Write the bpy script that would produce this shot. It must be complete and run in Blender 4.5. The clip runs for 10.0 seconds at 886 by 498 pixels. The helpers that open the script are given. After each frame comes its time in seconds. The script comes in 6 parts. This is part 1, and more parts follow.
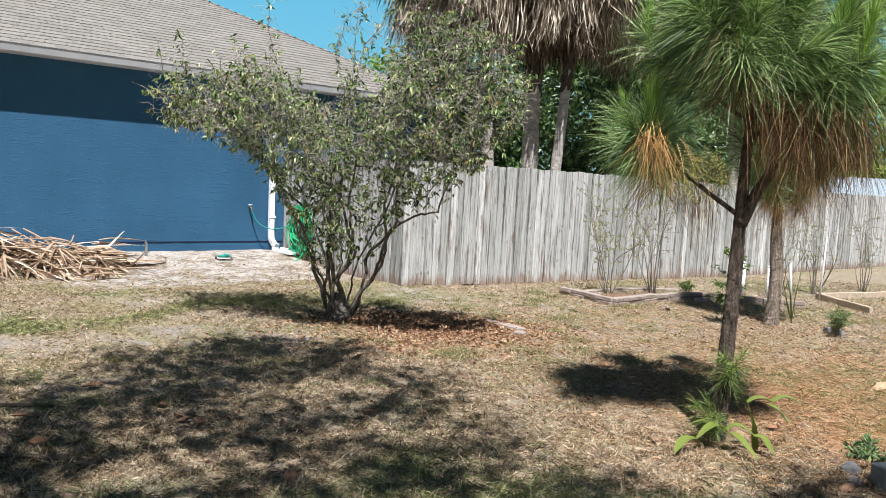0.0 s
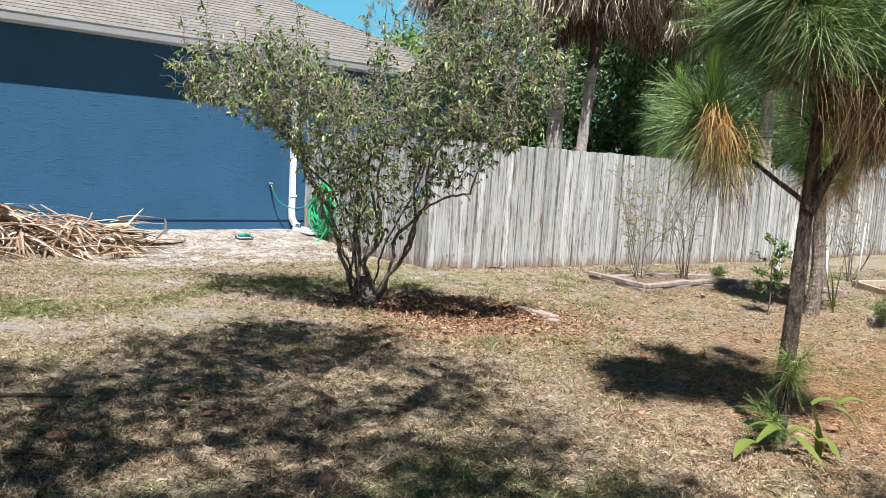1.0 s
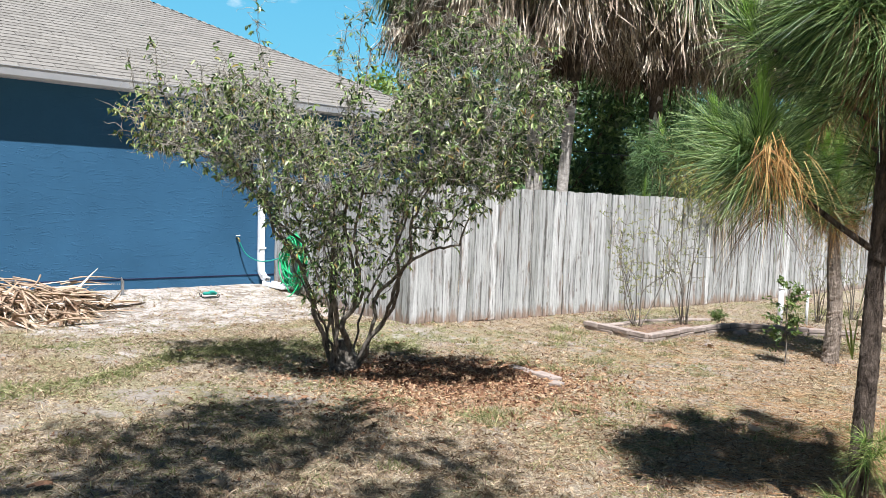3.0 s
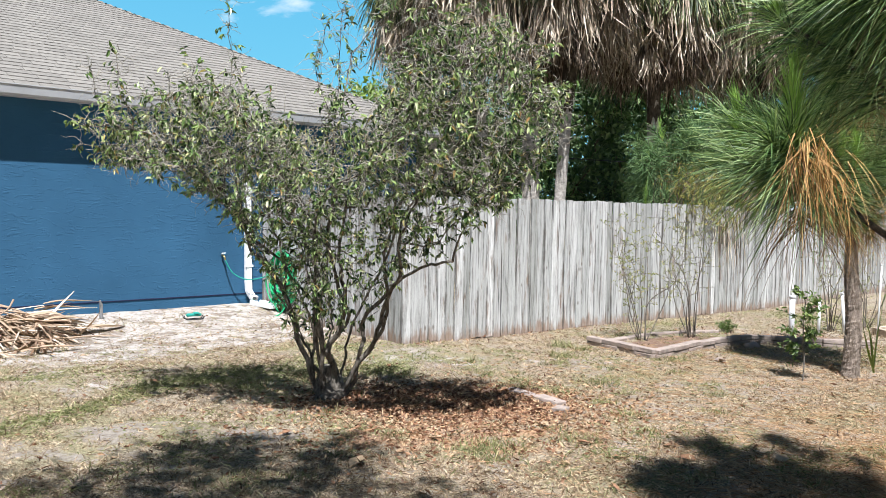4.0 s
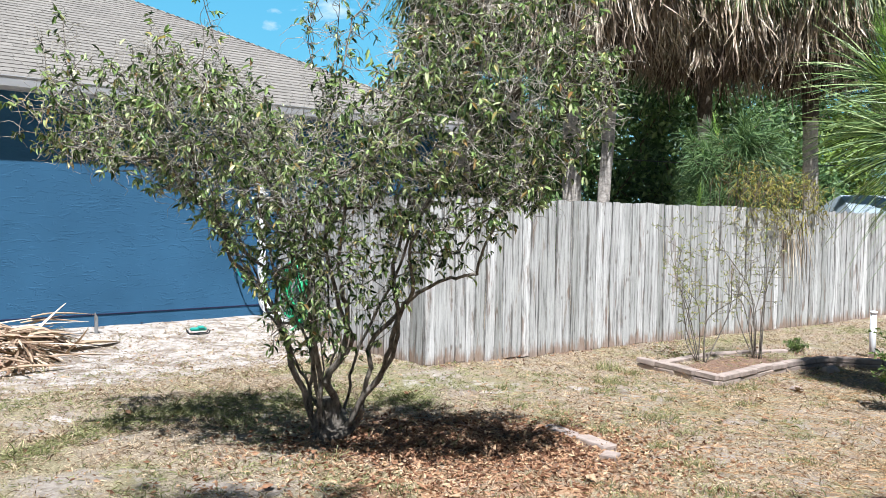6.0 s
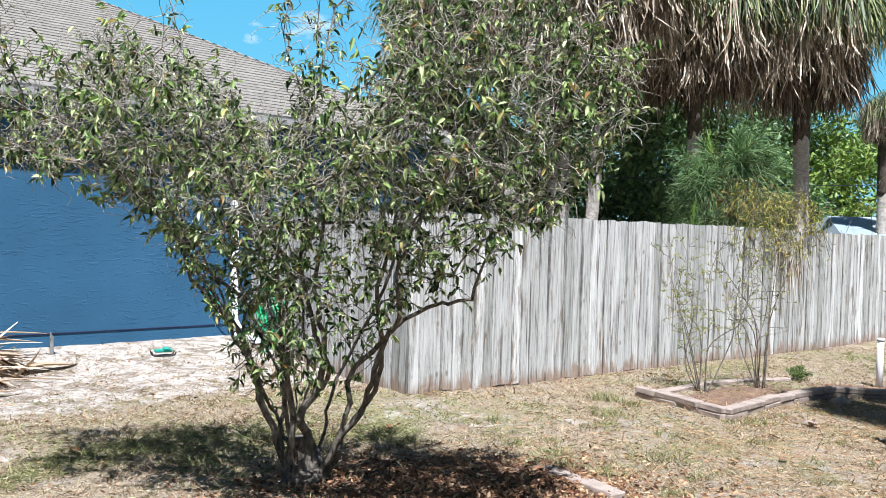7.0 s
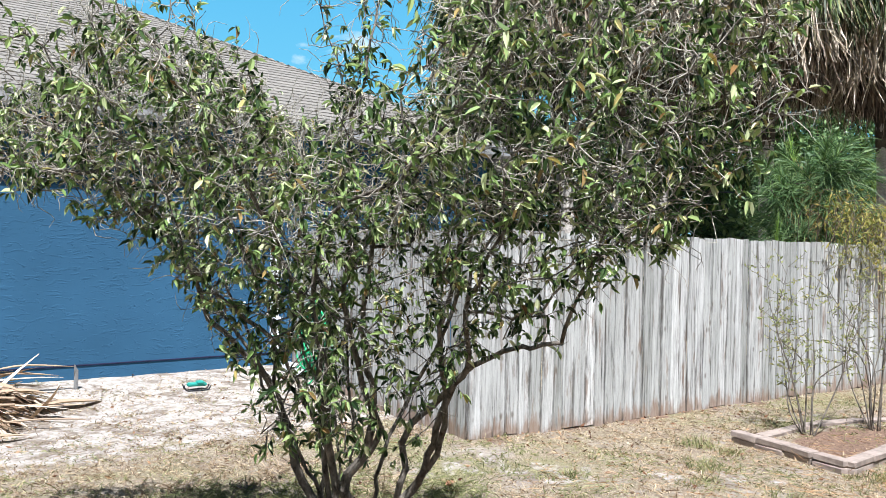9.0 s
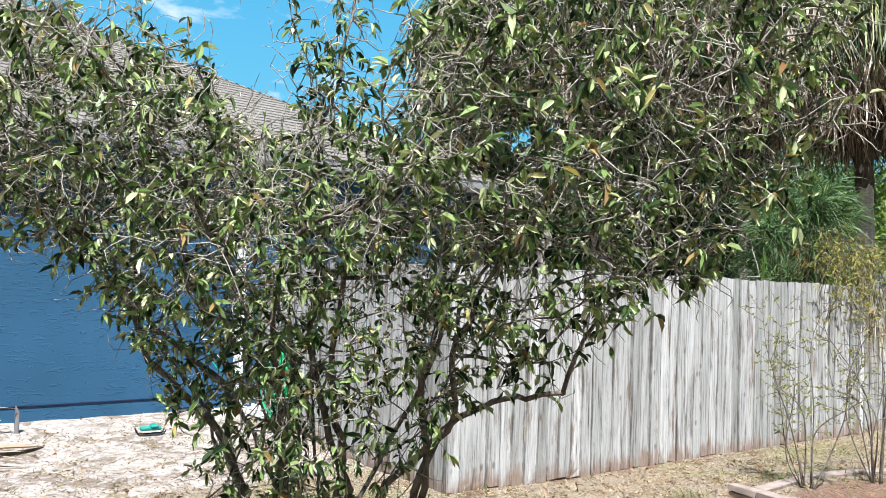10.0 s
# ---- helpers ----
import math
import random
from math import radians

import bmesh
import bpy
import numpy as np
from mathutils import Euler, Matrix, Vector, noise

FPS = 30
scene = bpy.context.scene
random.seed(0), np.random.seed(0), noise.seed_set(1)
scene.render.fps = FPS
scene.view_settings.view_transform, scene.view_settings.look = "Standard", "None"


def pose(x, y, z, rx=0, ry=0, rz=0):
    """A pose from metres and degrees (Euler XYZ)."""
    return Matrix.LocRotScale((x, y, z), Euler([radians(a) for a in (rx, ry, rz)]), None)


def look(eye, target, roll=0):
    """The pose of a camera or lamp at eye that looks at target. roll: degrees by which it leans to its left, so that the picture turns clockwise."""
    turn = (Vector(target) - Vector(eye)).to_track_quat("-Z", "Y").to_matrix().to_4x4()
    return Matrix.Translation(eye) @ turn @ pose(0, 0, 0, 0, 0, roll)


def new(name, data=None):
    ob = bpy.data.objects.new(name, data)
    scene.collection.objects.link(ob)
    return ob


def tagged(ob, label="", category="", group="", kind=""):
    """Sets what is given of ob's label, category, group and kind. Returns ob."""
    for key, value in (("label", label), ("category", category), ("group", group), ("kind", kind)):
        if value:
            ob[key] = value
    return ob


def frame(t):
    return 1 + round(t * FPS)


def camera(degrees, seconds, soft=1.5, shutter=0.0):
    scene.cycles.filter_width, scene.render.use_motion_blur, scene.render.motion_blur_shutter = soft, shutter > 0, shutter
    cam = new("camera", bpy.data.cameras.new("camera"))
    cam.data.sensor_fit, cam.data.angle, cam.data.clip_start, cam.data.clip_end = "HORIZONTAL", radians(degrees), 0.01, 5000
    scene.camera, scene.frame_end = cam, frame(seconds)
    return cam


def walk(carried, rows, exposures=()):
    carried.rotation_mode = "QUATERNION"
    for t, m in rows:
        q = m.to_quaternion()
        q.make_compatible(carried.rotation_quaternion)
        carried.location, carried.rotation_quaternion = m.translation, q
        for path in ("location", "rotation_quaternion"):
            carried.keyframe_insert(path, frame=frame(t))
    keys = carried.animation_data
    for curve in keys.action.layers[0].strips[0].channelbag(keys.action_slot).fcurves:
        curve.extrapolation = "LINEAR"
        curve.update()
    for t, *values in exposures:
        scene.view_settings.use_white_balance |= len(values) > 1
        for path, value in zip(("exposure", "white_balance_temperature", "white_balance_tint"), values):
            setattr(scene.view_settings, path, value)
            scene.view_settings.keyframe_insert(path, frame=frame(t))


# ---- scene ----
cam = camera(56.6, 10.0, soft=0.4)
PATH = [
    (0, (0.107, -0.334, 1.602), (0.086, 1.659, 1.432), 3.3),
    (0.5, (0.075, -0.221, 1.592), (0.036, 1.767, 1.372), 3.6),
    (1, (-0.064, 0.005, 1.604), (-0.117, 1.992, 1.381), 3.9),
    (1.5, (-0.106, 0.166, 1.591), (-0.13, 2.155, 1.386), 3.6),
    (2, (-0.037, 0.431, 1.625), (-0.074, 2.424, 1.461), 2.3),
    (2.5, (-0.043, 0.638, 1.627), (-0.082, 2.632, 1.478), 1.6),
    (3, (-0.216, 0.877, 1.651), (-0.209, 2.874, 1.531), 2.2),
    (3.2, (-0.277, 0.956, 1.67), (-0.252, 2.953, 1.562), 2.1),
    (4.3, (-0.141, 1.615, 1.667), (-0.136, 3.613, 1.573), 0.8),
    (4.5, (-0.15, 1.745, 1.66), (-0.152, 3.742, 1.553), 0.9),
    (5, (-0.226, 2.101, 1.695), (-0.266, 4.098, 1.604), 0.4),
    (6.3, (-0.017, 2.786, 1.636), (-0.11, 4.783, 1.56), 1.2),
    (6.5, (-0.033, 2.914, 1.643), (-0.114, 4.911, 1.581), 1.7),
    (7, (-0.144, 3.245, 1.649), (-0.178, 5.244, 1.606), 1.7),
    (7.5, (-0.134, 3.53, 1.637), (-0.216, 5.529, 1.624), 1.1),
    (8, (-0.117, 3.813, 1.68), (-0.285, 5.805, 1.705), 1.0),
    (8.5, (-0.145, 4.033, 1.69), (-0.339, 6.023, 1.689), 1.5),
    (9, (-0.315, 4.234, 1.683), (-0.462, 6.228, 1.677), 1.3),
    (9.5, (-0.338, 4.47, 1.697), (-0.46, 6.467, 1.701), 1.1),
    (9.7, (-0.34, 4.612, 1.702), (-0.442, 6.609, 1.738), 1.0),
    (10, (-0.394, 4.74, 1.661), (-0.477, 6.736, 1.749), 2.0),
]
EXPOSURES = [(0, 0.78, 6450, 10), (1, 0.83, 6410, 10), (2.5, 0.93, 6350, 10), (5, 0.93, 6210, 10), (6.5, 0.98, 6170, 10), (8, 0.98, 6080, 10), (10, 0.98, 6230, 10)]
walk(cam, [(t, look(eye, target, roll)) for t, eye, target, roll in PATH], EXPOSURES)

# ---- light ----
SUN_UP, SUN_TURN = 61.0, -5.0
sun = new("sun", bpy.data.lights.new("sun", "SUN"))
sun.data.energy, sun.data.angle, sun.data.color = 5.3, radians(0.53), (1.0, 0.99, 0.985)
# the sun stands behind the walker and a little to the right
SUN_WAY = Vector((math.sin(radians(SUN_TURN)) * math.cos(radians(SUN_UP)), math.cos(radians(SUN_TURN)) * math.cos(radians(SUN_UP)), -math.sin(radians(SUN_UP))))
sun.matrix_world = look((0, 0, 40), Vector((0, 0, 40)) + SUN_WAY)
world = bpy.data.worlds.new("sky")
scene.world = world
world.use_nodes = True
wn = world.node_tree
sky = wn.nodes.new("ShaderNodeTexSky")
sky.sky_type, sky.sun_disc = "NISHITA", False
sky.sun_elevation, sky.sun_rotation = radians(SUN_UP), radians(180 + SUN_TURN)
sky.air_density, sky.dust_density, sky.ozone_density = 1.0, 0.0, 0.6
wn.links.new(sky.outputs[0], wn.nodes["Background"].inputs[0])
wn.nodes["Background"].inputs[1].default_value = 0.024

# ---- materials ----


def material(name, rough=0.85, metal=0.0, spec=0.3):
    m = bpy.data.materials.new(name)
    m.use_nodes = True
    b = m.node_tree.nodes["Principled BSDF"]
    b.inputs["Roughness"].default_value, b.inputs["Metallic"].default_value = rough, metal
    b.inputs["Specular IOR Level"].default_value = spec
    return m, m.node_tree, b


def place_of(nt, scale=(1, 1, 1), own=False):
    """World place (or the object's own), stretched."""
    if own:
        out = nt.nodes.new("ShaderNodeTexCoord").outputs["Object"]
    else:
        out = nt.nodes.new("ShaderNodeNewGeometry").outputs["Position"]
    mp = nt.nodes.new("ShaderNodeMapping")
    mp.inputs["Scale"].default_value = scale
    nt.links.new(out, mp.inputs["Vector"])
    return mp.outputs[0]


def grain(nt, vec, scale, detail=4.0, rough=0.6, distort=0.0):
    n = nt.nodes.new("ShaderNodeTexNoise")
    n.inputs["Scale"].default_value, n.inputs["Detail"].default_value = scale, detail
    n.inputs["Roughness"].default_value, n.inputs["Distortion"].default_value = rough, distort
    nt.links.new(vec, n.inputs["Vector"])
    return n.outputs["Fac"]


def ramp(nt, fac, stops):
    r = nt.nodes.new("ShaderNodeValToRGB")
    el = r.color_ramp.elements
    while len(el) < len(stops):
        el.new(0.5)
    for e, (p, c) in zip(el, stops):
        e.position = p
        e.color = (*c, 1) if len(c) == 3 else c
    nt.links.new(fac, r.inputs[0])
    return r.outputs[0]


def grey(nt, fac, lo, hi):
    return ramp(nt, fac, [(lo, (0, 0, 0)), (hi, (1, 1, 1))])


def mix(nt, fac, a, b, blend="MIX"):
    n = nt.nodes.new("ShaderNodeMix")
    n.data_type, n.blend_type = "RGBA", blend
    for sock, v in ((n.inputs[0], fac), (n.inputs[6], a), (n.inputs[7], b)):
        if isinstance(v, (int, float)):
            sock.default_value = v
        elif isinstance(v, tuple):
            sock.default_value = (*v, 1)
        else:
            nt.links.new(v, sock)
    return n.outputs[2]


def maths(nt, op, a, b=0.5):
    n = nt.nodes.new("ShaderNodeMath")
    n.operation = op
    for sock, v in ((n.inputs[0], a), (n.inputs[1], b)):
        if isinstance(v, (int, float)):
            sock.default_value = v
        else:
            nt.links.new(v, sock)
    return n.outputs[0]


def relief(nt, bsdf, height, strength=0.5, depth=0.01):
    n = nt.nodes.new("ShaderNodeBump")
    n.inputs["Strength"].default_value, n.inputs["Distance"].default_value = strength, depth
    nt.links.new(height, n.inputs["Height"])
    nt.links.new(n.outputs[0], bsdf.inputs["Normal"])


def island(nt):
    return nt.nodes.new("ShaderNodeNewGeometry").outputs["Random Per Island"]


def each(nt):
    return nt.nodes.new("ShaderNodeObjectInfo").outputs["Random"]


def colour(nt, bsdf, out):
    nt.links.new(out, bsdf.inputs["Base Color"])


def leafy(name, stops, rough=0.5, glow=0.35, spec=0.4, patch=None):
    """Leaves: a colour for each leaf, some light passing through."""
    m, nt, b = material(name, rough, 0, spec)
    c = ramp(nt, island(nt), stops)
    if patch:
        c = mix(nt, grey(nt, grain(nt, place_of(nt), patch[0], 3), 0.42, 0.62), c, patch[1], "MULTIPLY")
    colour(nt, b, c)
    t = nt.nodes.new("ShaderNodeBsdfTranslucent")
    nt.links.new(mix(nt, 1.0, c, (1.0, 1.0, 0.55), "MULTIPLY"), t.inputs[0])
    s = nt.nodes.new("ShaderNodeMixShader")
    s.inputs[0].default_value = glow
    nt.links.new(b.outputs[0], s.inputs[1])
    nt.links.new(t.outputs[0], s.inputs[2])
    nt.links.new(s.outputs[0], nt.nodes["Material Output"].inputs[0])
    return m


def plain(name, c, rough=0.6, metal=0.0, wear=0.25, scale=9.0, bump=0.1):
    m, nt, b = material(name, rough, metal)
    g = grain(nt, place_of(nt), scale, 5, 0.65)
    dark = tuple(v * (1 - wear) for v in c)
    light = tuple(min(1, v * (1 + wear * 0.6)) for v in c)
    colour(nt, b, ramp(nt, g, [(0.3, dark), (0.55, c), (0.75, light)]))
    relief(nt, b, grain(nt, place_of(nt), scale * 8, 3), bump, 0.004)
    return m


def mat_ground():
    m, nt, b = material("dry_lawn_soil", 0.95, 0, 0.1)
    p = place_of(nt)
    big, mid = grain(nt, p, 0.9, 5, 0.6), grain(nt, p, 5.0, 5, 0.7)
    fine, thread = grain(nt, p, 26, 5, 0.75), grain(nt, p, 48, 4, 0.7, 2.6)
    soil = ramp(nt, fine, [(0.3, (0.035, 0.026, 0.021)), (0.5, (0.17, 0.13, 0.105)), (0.68, (0.42, 0.35, 0.30))])
    thatch = ramp(nt, thread, [(0.38, (0.045, 0.036, 0.024)), (0.5, (0.23, 0.185, 0.13)), (0.62, (0.52, 0.45, 0.34))])
    base = mix(nt, grey(nt, mid, 0.30, 0.5), soil, thatch)
    green = ramp(nt, thread, [(0.38, (0.05, 0.055, 0.02)), (0.62, (0.27, 0.27, 0.10))])
    base = mix(nt, maths(nt, "MULTIPLY", grey(nt, big, 0.50, 0.62), 0.5), base, green)
    pale = ramp(nt, fine, [(0.3, (0.19, 0.165, 0.145)), (0.7, (0.38, 0.345, 0.31))])
    bare = grey(nt, grain(nt, p, 2.1, 6, 0.68), 0.56, 0.64)
    base = mix(nt, maths(nt, "MULTIPLY", bare, 0.65), base, pale)
    zones = nt.nodes.new("ShaderNodeVertexColor")
    zones.layer_name = "zones"
    sep = nt.nodes.new("ShaderNodeSeparateColor")
    nt.links.new(zones.outputs[0], sep.inputs[0])
    ragged = maths(nt, "MULTIPLY", maths(nt, "SUBTRACT", grain(nt, p, 3.4, 7, 0.72), 0.5), 2.1)

    def zone(i):
        return grey(nt, maths(nt, "ADD", sep.outputs[i] if i < 3 else zones.outputs["Alpha"], ragged), 0.42, 0.60)

    sand = ramp(nt, grain(nt, p, 13, 8, 0.75), [(0.34, (0.17, 0.14, 0.115)), (0.43, (0.32, 0.285, 0.25)), (0.54, (0.41, 0.38, 0.35)), (0.75, (0.48, 0.455, 0.43))])
    mulch = ramp(nt, grain(nt, place_of(nt, (1, 0.5, 1)), 55, 4, 0.8), [(0.3, (0.045, 0.029, 0.022)), (0.5, (0.17, 0.11, 0.08)), (0.72, (0.36, 0.255, 0.19))])
    straw = ramp(nt, grain(nt, place_of(nt, (1, 0.4, 1)), 75, 4, 0.8), [(0.3, (0.13, 0.055, 0.026)), (0.5, (0.37, 0.20, 0.11)), (0.72, (0.55, 0.36, 0.23))])
    dirt = ramp(nt, grain(nt, p, 30, 7, 0.75), [(0.32, (0.10, 0.082, 0.068)), (0.5, (0.25, 0.22, 0.19)), (0.7, (0.36, 0.325, 0.29))])
    base = mix(nt, maths(nt, "MULTIPLY", zone(3), 0.9), base, dirt)
    base = mix(nt, maths(nt, "MULTIPLY", zone(2), 0.7), base, straw)
    base = mix(nt, zone(1), base, mulch)
    # brown trodden patches in the sand
    worn = grey(nt, grain(nt, p, 3.1, 7, 0.74, 0.6), 0.50, 0.555)
    sand = mix(nt, maths(nt, "MULTIPLY", worn, 0.75), sand, ramp(nt, fine, [(0.3, (0.06, 0.043, 0.03)), (0.7, (0.24, 0.19, 0.145))]))
    base = mix(nt, zone(0), base, sand)
    colour(nt, b, base)
    relief(nt, b, mix(nt, 0.35, mid, fine), 0.9, 0.03)
    return m


def mat_stucco(name, c):
    m, nt, b = material(name, 0.85, 0, 0.08)
    p = place_of(nt)
    tone = grain(nt, p, 0.7, 5, 0.6)
    colour(nt, b, ramp(nt, tone, [(0.3, tuple(v * 0.86 for v in c)), (0.7, tuple(v * 1.12 for v in c))]))
    trowel = grey(nt, grain(nt, place_of(nt, (0.5, 0.5, 1.7)), 13, 4, 0.6, 1.2), 0.56, 0.62)
    pits = grain(nt, p, 60, 3, 0.6)
    relief(nt, b, mix(nt, 0.22, trowel, pits), 0.5, 0.009)
    return m


def mat_board():
    m, nt, b = material("weathered_fence_wood", 0.9, 0, 0.15)
    geo = nt.nodes.new("ShaderNodeNewGeometry").outputs["Position"]
    shift = nt.nodes.new("ShaderNodeVectorMath")
    shift.operation = "ADD"
    nt.links.new(geo, shift.inputs[0])
    rnd = each(nt)
    comb = nt.nodes.new("ShaderNodeCombineXYZ")
    nt.links.new(maths(nt, "MULTIPLY", rnd, 17.0), comb.inputs[2])
    nt.links.new(comb.outputs[0], shift.inputs[1])
    mp = nt.nodes.new("ShaderNodeMapping")
    mp.inputs["Scale"].default_value = (1, 1, 0.045)
    nt.links.new(shift.outputs[0], mp.inputs["Vector"])
    v = mp.outputs[0]
    streak = grain(nt, v, 36, 7, 0.72)
    fine = grain(nt, v, 230, 4, 0.75)
    wood = ramp(nt, streak, [(0.33, (0.09, 0.088, 0.085)), (0.43, (0.34, 0.34, 0.332)), (0.53, (0.47, 0.47, 0.462)), (0.72, (0.60, 0.602, 0.595))])
    wood = mix(nt, 0.35, wood, ramp(nt, fine, [(0.34, (0.2, 0.2, 0.2)), (0.46, (1, 1, 1))]), "MULTIPLY")
    wood = mix(nt, 1.0, wood, ramp(nt, rnd, [(0.0, (0.72, 0.73, 0.71)), (0.3, (0.92, 0.93, 0.92)), (0.7, (1.04, 1.04, 1.04)), (0.9, (1.2, 1.2, 1.2)), (1.0, (1.42, 1.42, 1.42))]), "MULTIPLY")
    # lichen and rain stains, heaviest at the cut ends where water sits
    own = nt.nodes.new("ShaderNodeTexCoord").outputs["Object"]
    sx = nt.nodes.new("ShaderNodeSeparateXYZ")
    nt.links.new(own, sx.inputs[0])
    mp2 = nt.nodes.new("ShaderNodeMapping")
    mp2.inputs["Scale"].default_value = (1, 1, 0.16)
    nt.links.new(shift.outputs[0], mp2.inputs["Vector"])
    blot = grain(nt, mp2.outputs[0], 9, 5, 0.7)
    head = maths(nt, "ADD", grey(nt, sx.outputs[2], 1.25, 1.95), maths(nt, "MULTIPLY", grey(nt, sx.outputs[2], 1.70, 1.80), 0.55))
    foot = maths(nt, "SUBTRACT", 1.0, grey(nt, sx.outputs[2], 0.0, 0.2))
    stain = grey(nt, maths(nt, "ADD", blot, maths(nt, "MULTIPLY", head, 0.33)), 0.57, 0.73)
    wood = mix(nt, maths(nt, "MULTIPLY", stain, 0.75), wood, (0.085, 0.078, 0.07))
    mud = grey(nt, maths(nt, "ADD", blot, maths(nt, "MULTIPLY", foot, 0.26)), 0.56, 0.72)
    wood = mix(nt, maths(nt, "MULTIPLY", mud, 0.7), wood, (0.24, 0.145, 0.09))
    # knots and rusty nail marks
    vo = nt.nodes.new("ShaderNodeTexVoronoi")
    vo.inputs["Scale"].default_value = 7.0
    mp3 = nt.nodes.new("ShaderNodeMapping")
    mp3.inputs["Scale"].default_value = (1, 1, 0.55)
    nt.links.new(shift.outputs[0], mp3.inputs["Vector"])
    nt.links.new(mp3.outputs[0], vo.inputs["Vector"])
    knot = maths(nt, "SUBTRACT", 1.0, grey(nt, vo.outputs["Distance"], 0.06, 0.15))
    wood = mix(nt, maths(nt, "MULTIPLY", knot, 0.7), wood, (0.13, 0.11, 0.09))
    # long edges coloured dark in patches, so the gaps between boards show
    side = grey(nt, maths(nt, "ADD", maths(nt, "ABSOLUTE", sx.outputs[0]), maths(nt, "MULTIPLY", maths(nt, "SUBTRACT", blot, 0.5), 0.05)), 0.052, 0.064)
    wood = mix(nt, maths(nt, "MULTIPLY", maths(nt, "MULTIPLY", side, grey(nt, blot, 0.42, 0.58)), 0.75), wood, (0.07, 0.064, 0.058))
    colour(nt, b, wood)
    relief(nt, b, fine, 0.25, 0.002)
    return m


def mat_shingle():
    m, nt, b = material("asphalt_shingle", 0.95, 0, 0.1)
    p = place_of(nt)
    tone = grain(nt, p, 5.0, 4, 0.7)
    c = ramp(nt, each(nt), [(0.0, (0.215, 0.203, 0.187)), (0.5, (0.235, 0.223, 0.205)), (1.0, (0.258, 0.244, 0.224))])
    c = mix(nt, 0.5, c, ramp(nt, tone, [(0.3, (0.72, 0.71, 0.70)), (0.7, (1.08, 1.06, 1.04))]), "MULTIPLY")
    c = mix(nt, 0.5, c, ramp(nt, grain(nt, p, 90, 3, 0.8), [(0.3, (0.6, 0.6, 0.6)), (0.7, (1.1, 1.1, 1.1))]), "MULTIPLY")
    colour(nt, b, c)
    relief(nt, b, grain(nt, p, 160, 2), 0.4, 0.004)
    return m


def mat_bark(name, lo, hi, scale=22, stretch=0.22, bump=0.8, depth=0.012):
    m, nt, b = material(name, 0.95, 0, 0.1)
    v = place_of(nt, (1, 1, stretch))
    g = grain(nt, v, scale, 6, 0.7)
    f = grain(nt, place_of(nt), scale * 4, 3, 0.7)
    c = ramp(nt, g, [(0.3, lo), (0.7, hi)])
    colour(nt, b, mix(nt, 0.4, c, ramp(nt, f, [(0.3, (0.55, 0.55, 0.55)), (0.7, (1.1, 1.1, 1.1))]), "MULTIPLY"))
    relief(nt, b, g, bump, depth)
    return m


M_GROUND = mat_ground()
M_WALL = mat_stucco("navy_stucco", (0.036, 0.105, 0.190))
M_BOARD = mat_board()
M_SHINGLE = mat_shingle()
M_METAL_WHITE = plain("white_painted_metal", (0.80, 0.81, 0.82), 0.4, 0, 0.1, 3)
M_GUTTER = plain("grey_white_gutter_paint", (0.40, 0.41, 0.43), 0.45, 0, 0.12, 3)
M_SOFFIT = plain("soffit_paint", (0.50, 0.52, 0.55), 0.7)
M_DARKMETAL = plain("dark_metal", (0.02, 0.022, 0.028), 0.6, 0.0)
M_BEAD = plain("navy_bead_paint", (0.010, 0.016, 0.05), 0.8)
M_BUSH_BARK = mat_bark("pale_shrub_bark", (0.03, 0.025, 0.02), (0.34, 0.30, 0.255), 26, 0.45, 1.0, 0.015)
M_TWIG = mat_bark("pale_twig_bark", (0.15, 0.13, 0.105), (0.66, 0.62, 0.54), 60, 0.6)
M_PINE_BARK = mat_bark("flaky_pine_bark", (0.014, 0.010, 0.008), (0.25, 0.195, 0.16), 38, 0.3, 1.0, 0.05)
M_PINE_BARK_PALE = mat_bark("peeling_pine_bark", (0.08, 0.06, 0.045), (0.50, 0.41, 0.34), 26, 0.2, 1.0, 0.05)
M_PALM_BARK = mat_bark("grey_palm_bark", (0.25, 0.23, 0.21), (0.64, 0.59, 0.54), 9, 1.6, 0.8, 0.03)
M_TREE_BARK = mat_bark("brown_tree_bark", (0.05, 0.04, 0.03), (0.2, 0.16, 0.12))
# near-black and pale leaves mixed in stand for shadow and glint in the crown
M_BUSH_LEAF = leafy("shrub_leaf", [(0.0, (0.012, 0.03, 0.010)), (0.27, (0.065, 0.115, 0.036)), (0.5, (0.21, 0.315, 0.10)), (0.8, (0.39, 0.485, 0.21)), (0.92, (0.66, 0.69, 0.45)), (0.97, (0.50, 0.42, 0.16)), (1.0, (0.26, 0.14, 0.06))], 0.40, 0.13, 0.4)
M_NEEDLE = leafy("pine_needle", [(0.0, (0.022, 0.055, 0.02)), (0.35, (0.09, 0.165, 0.055)), (0.6, (0.22, 0.335, 0.115)), (1.0, (0.43, 0.54, 0.25))], 0.42, 0.22)
M_NEEDLE_FAR = leafy("shaded_pine_needle", [(0.0, (0.03, 0.07, 0.028)), (0.5, (0.10, 0.19, 0.07)), (1.0, (0.25, 0.36, 0.15))], 0.5, 0.2)
M_NEEDLE_NEW = leafy("young_pine_needle", [(0.0, (0.20, 0.36, 0.06)), (1.0, (0.34, 0.50, 0.13))], 0.45, 0.25)
M_NEEDLE_DRY = leafy("dry_pine_needle", [(0.0, (0.13, 0.065, 0.03)), (0.5, (0.42, 0.225, 0.075)), (1.0, (0.62, 0.41, 0.18))], 0.7, 0.2)
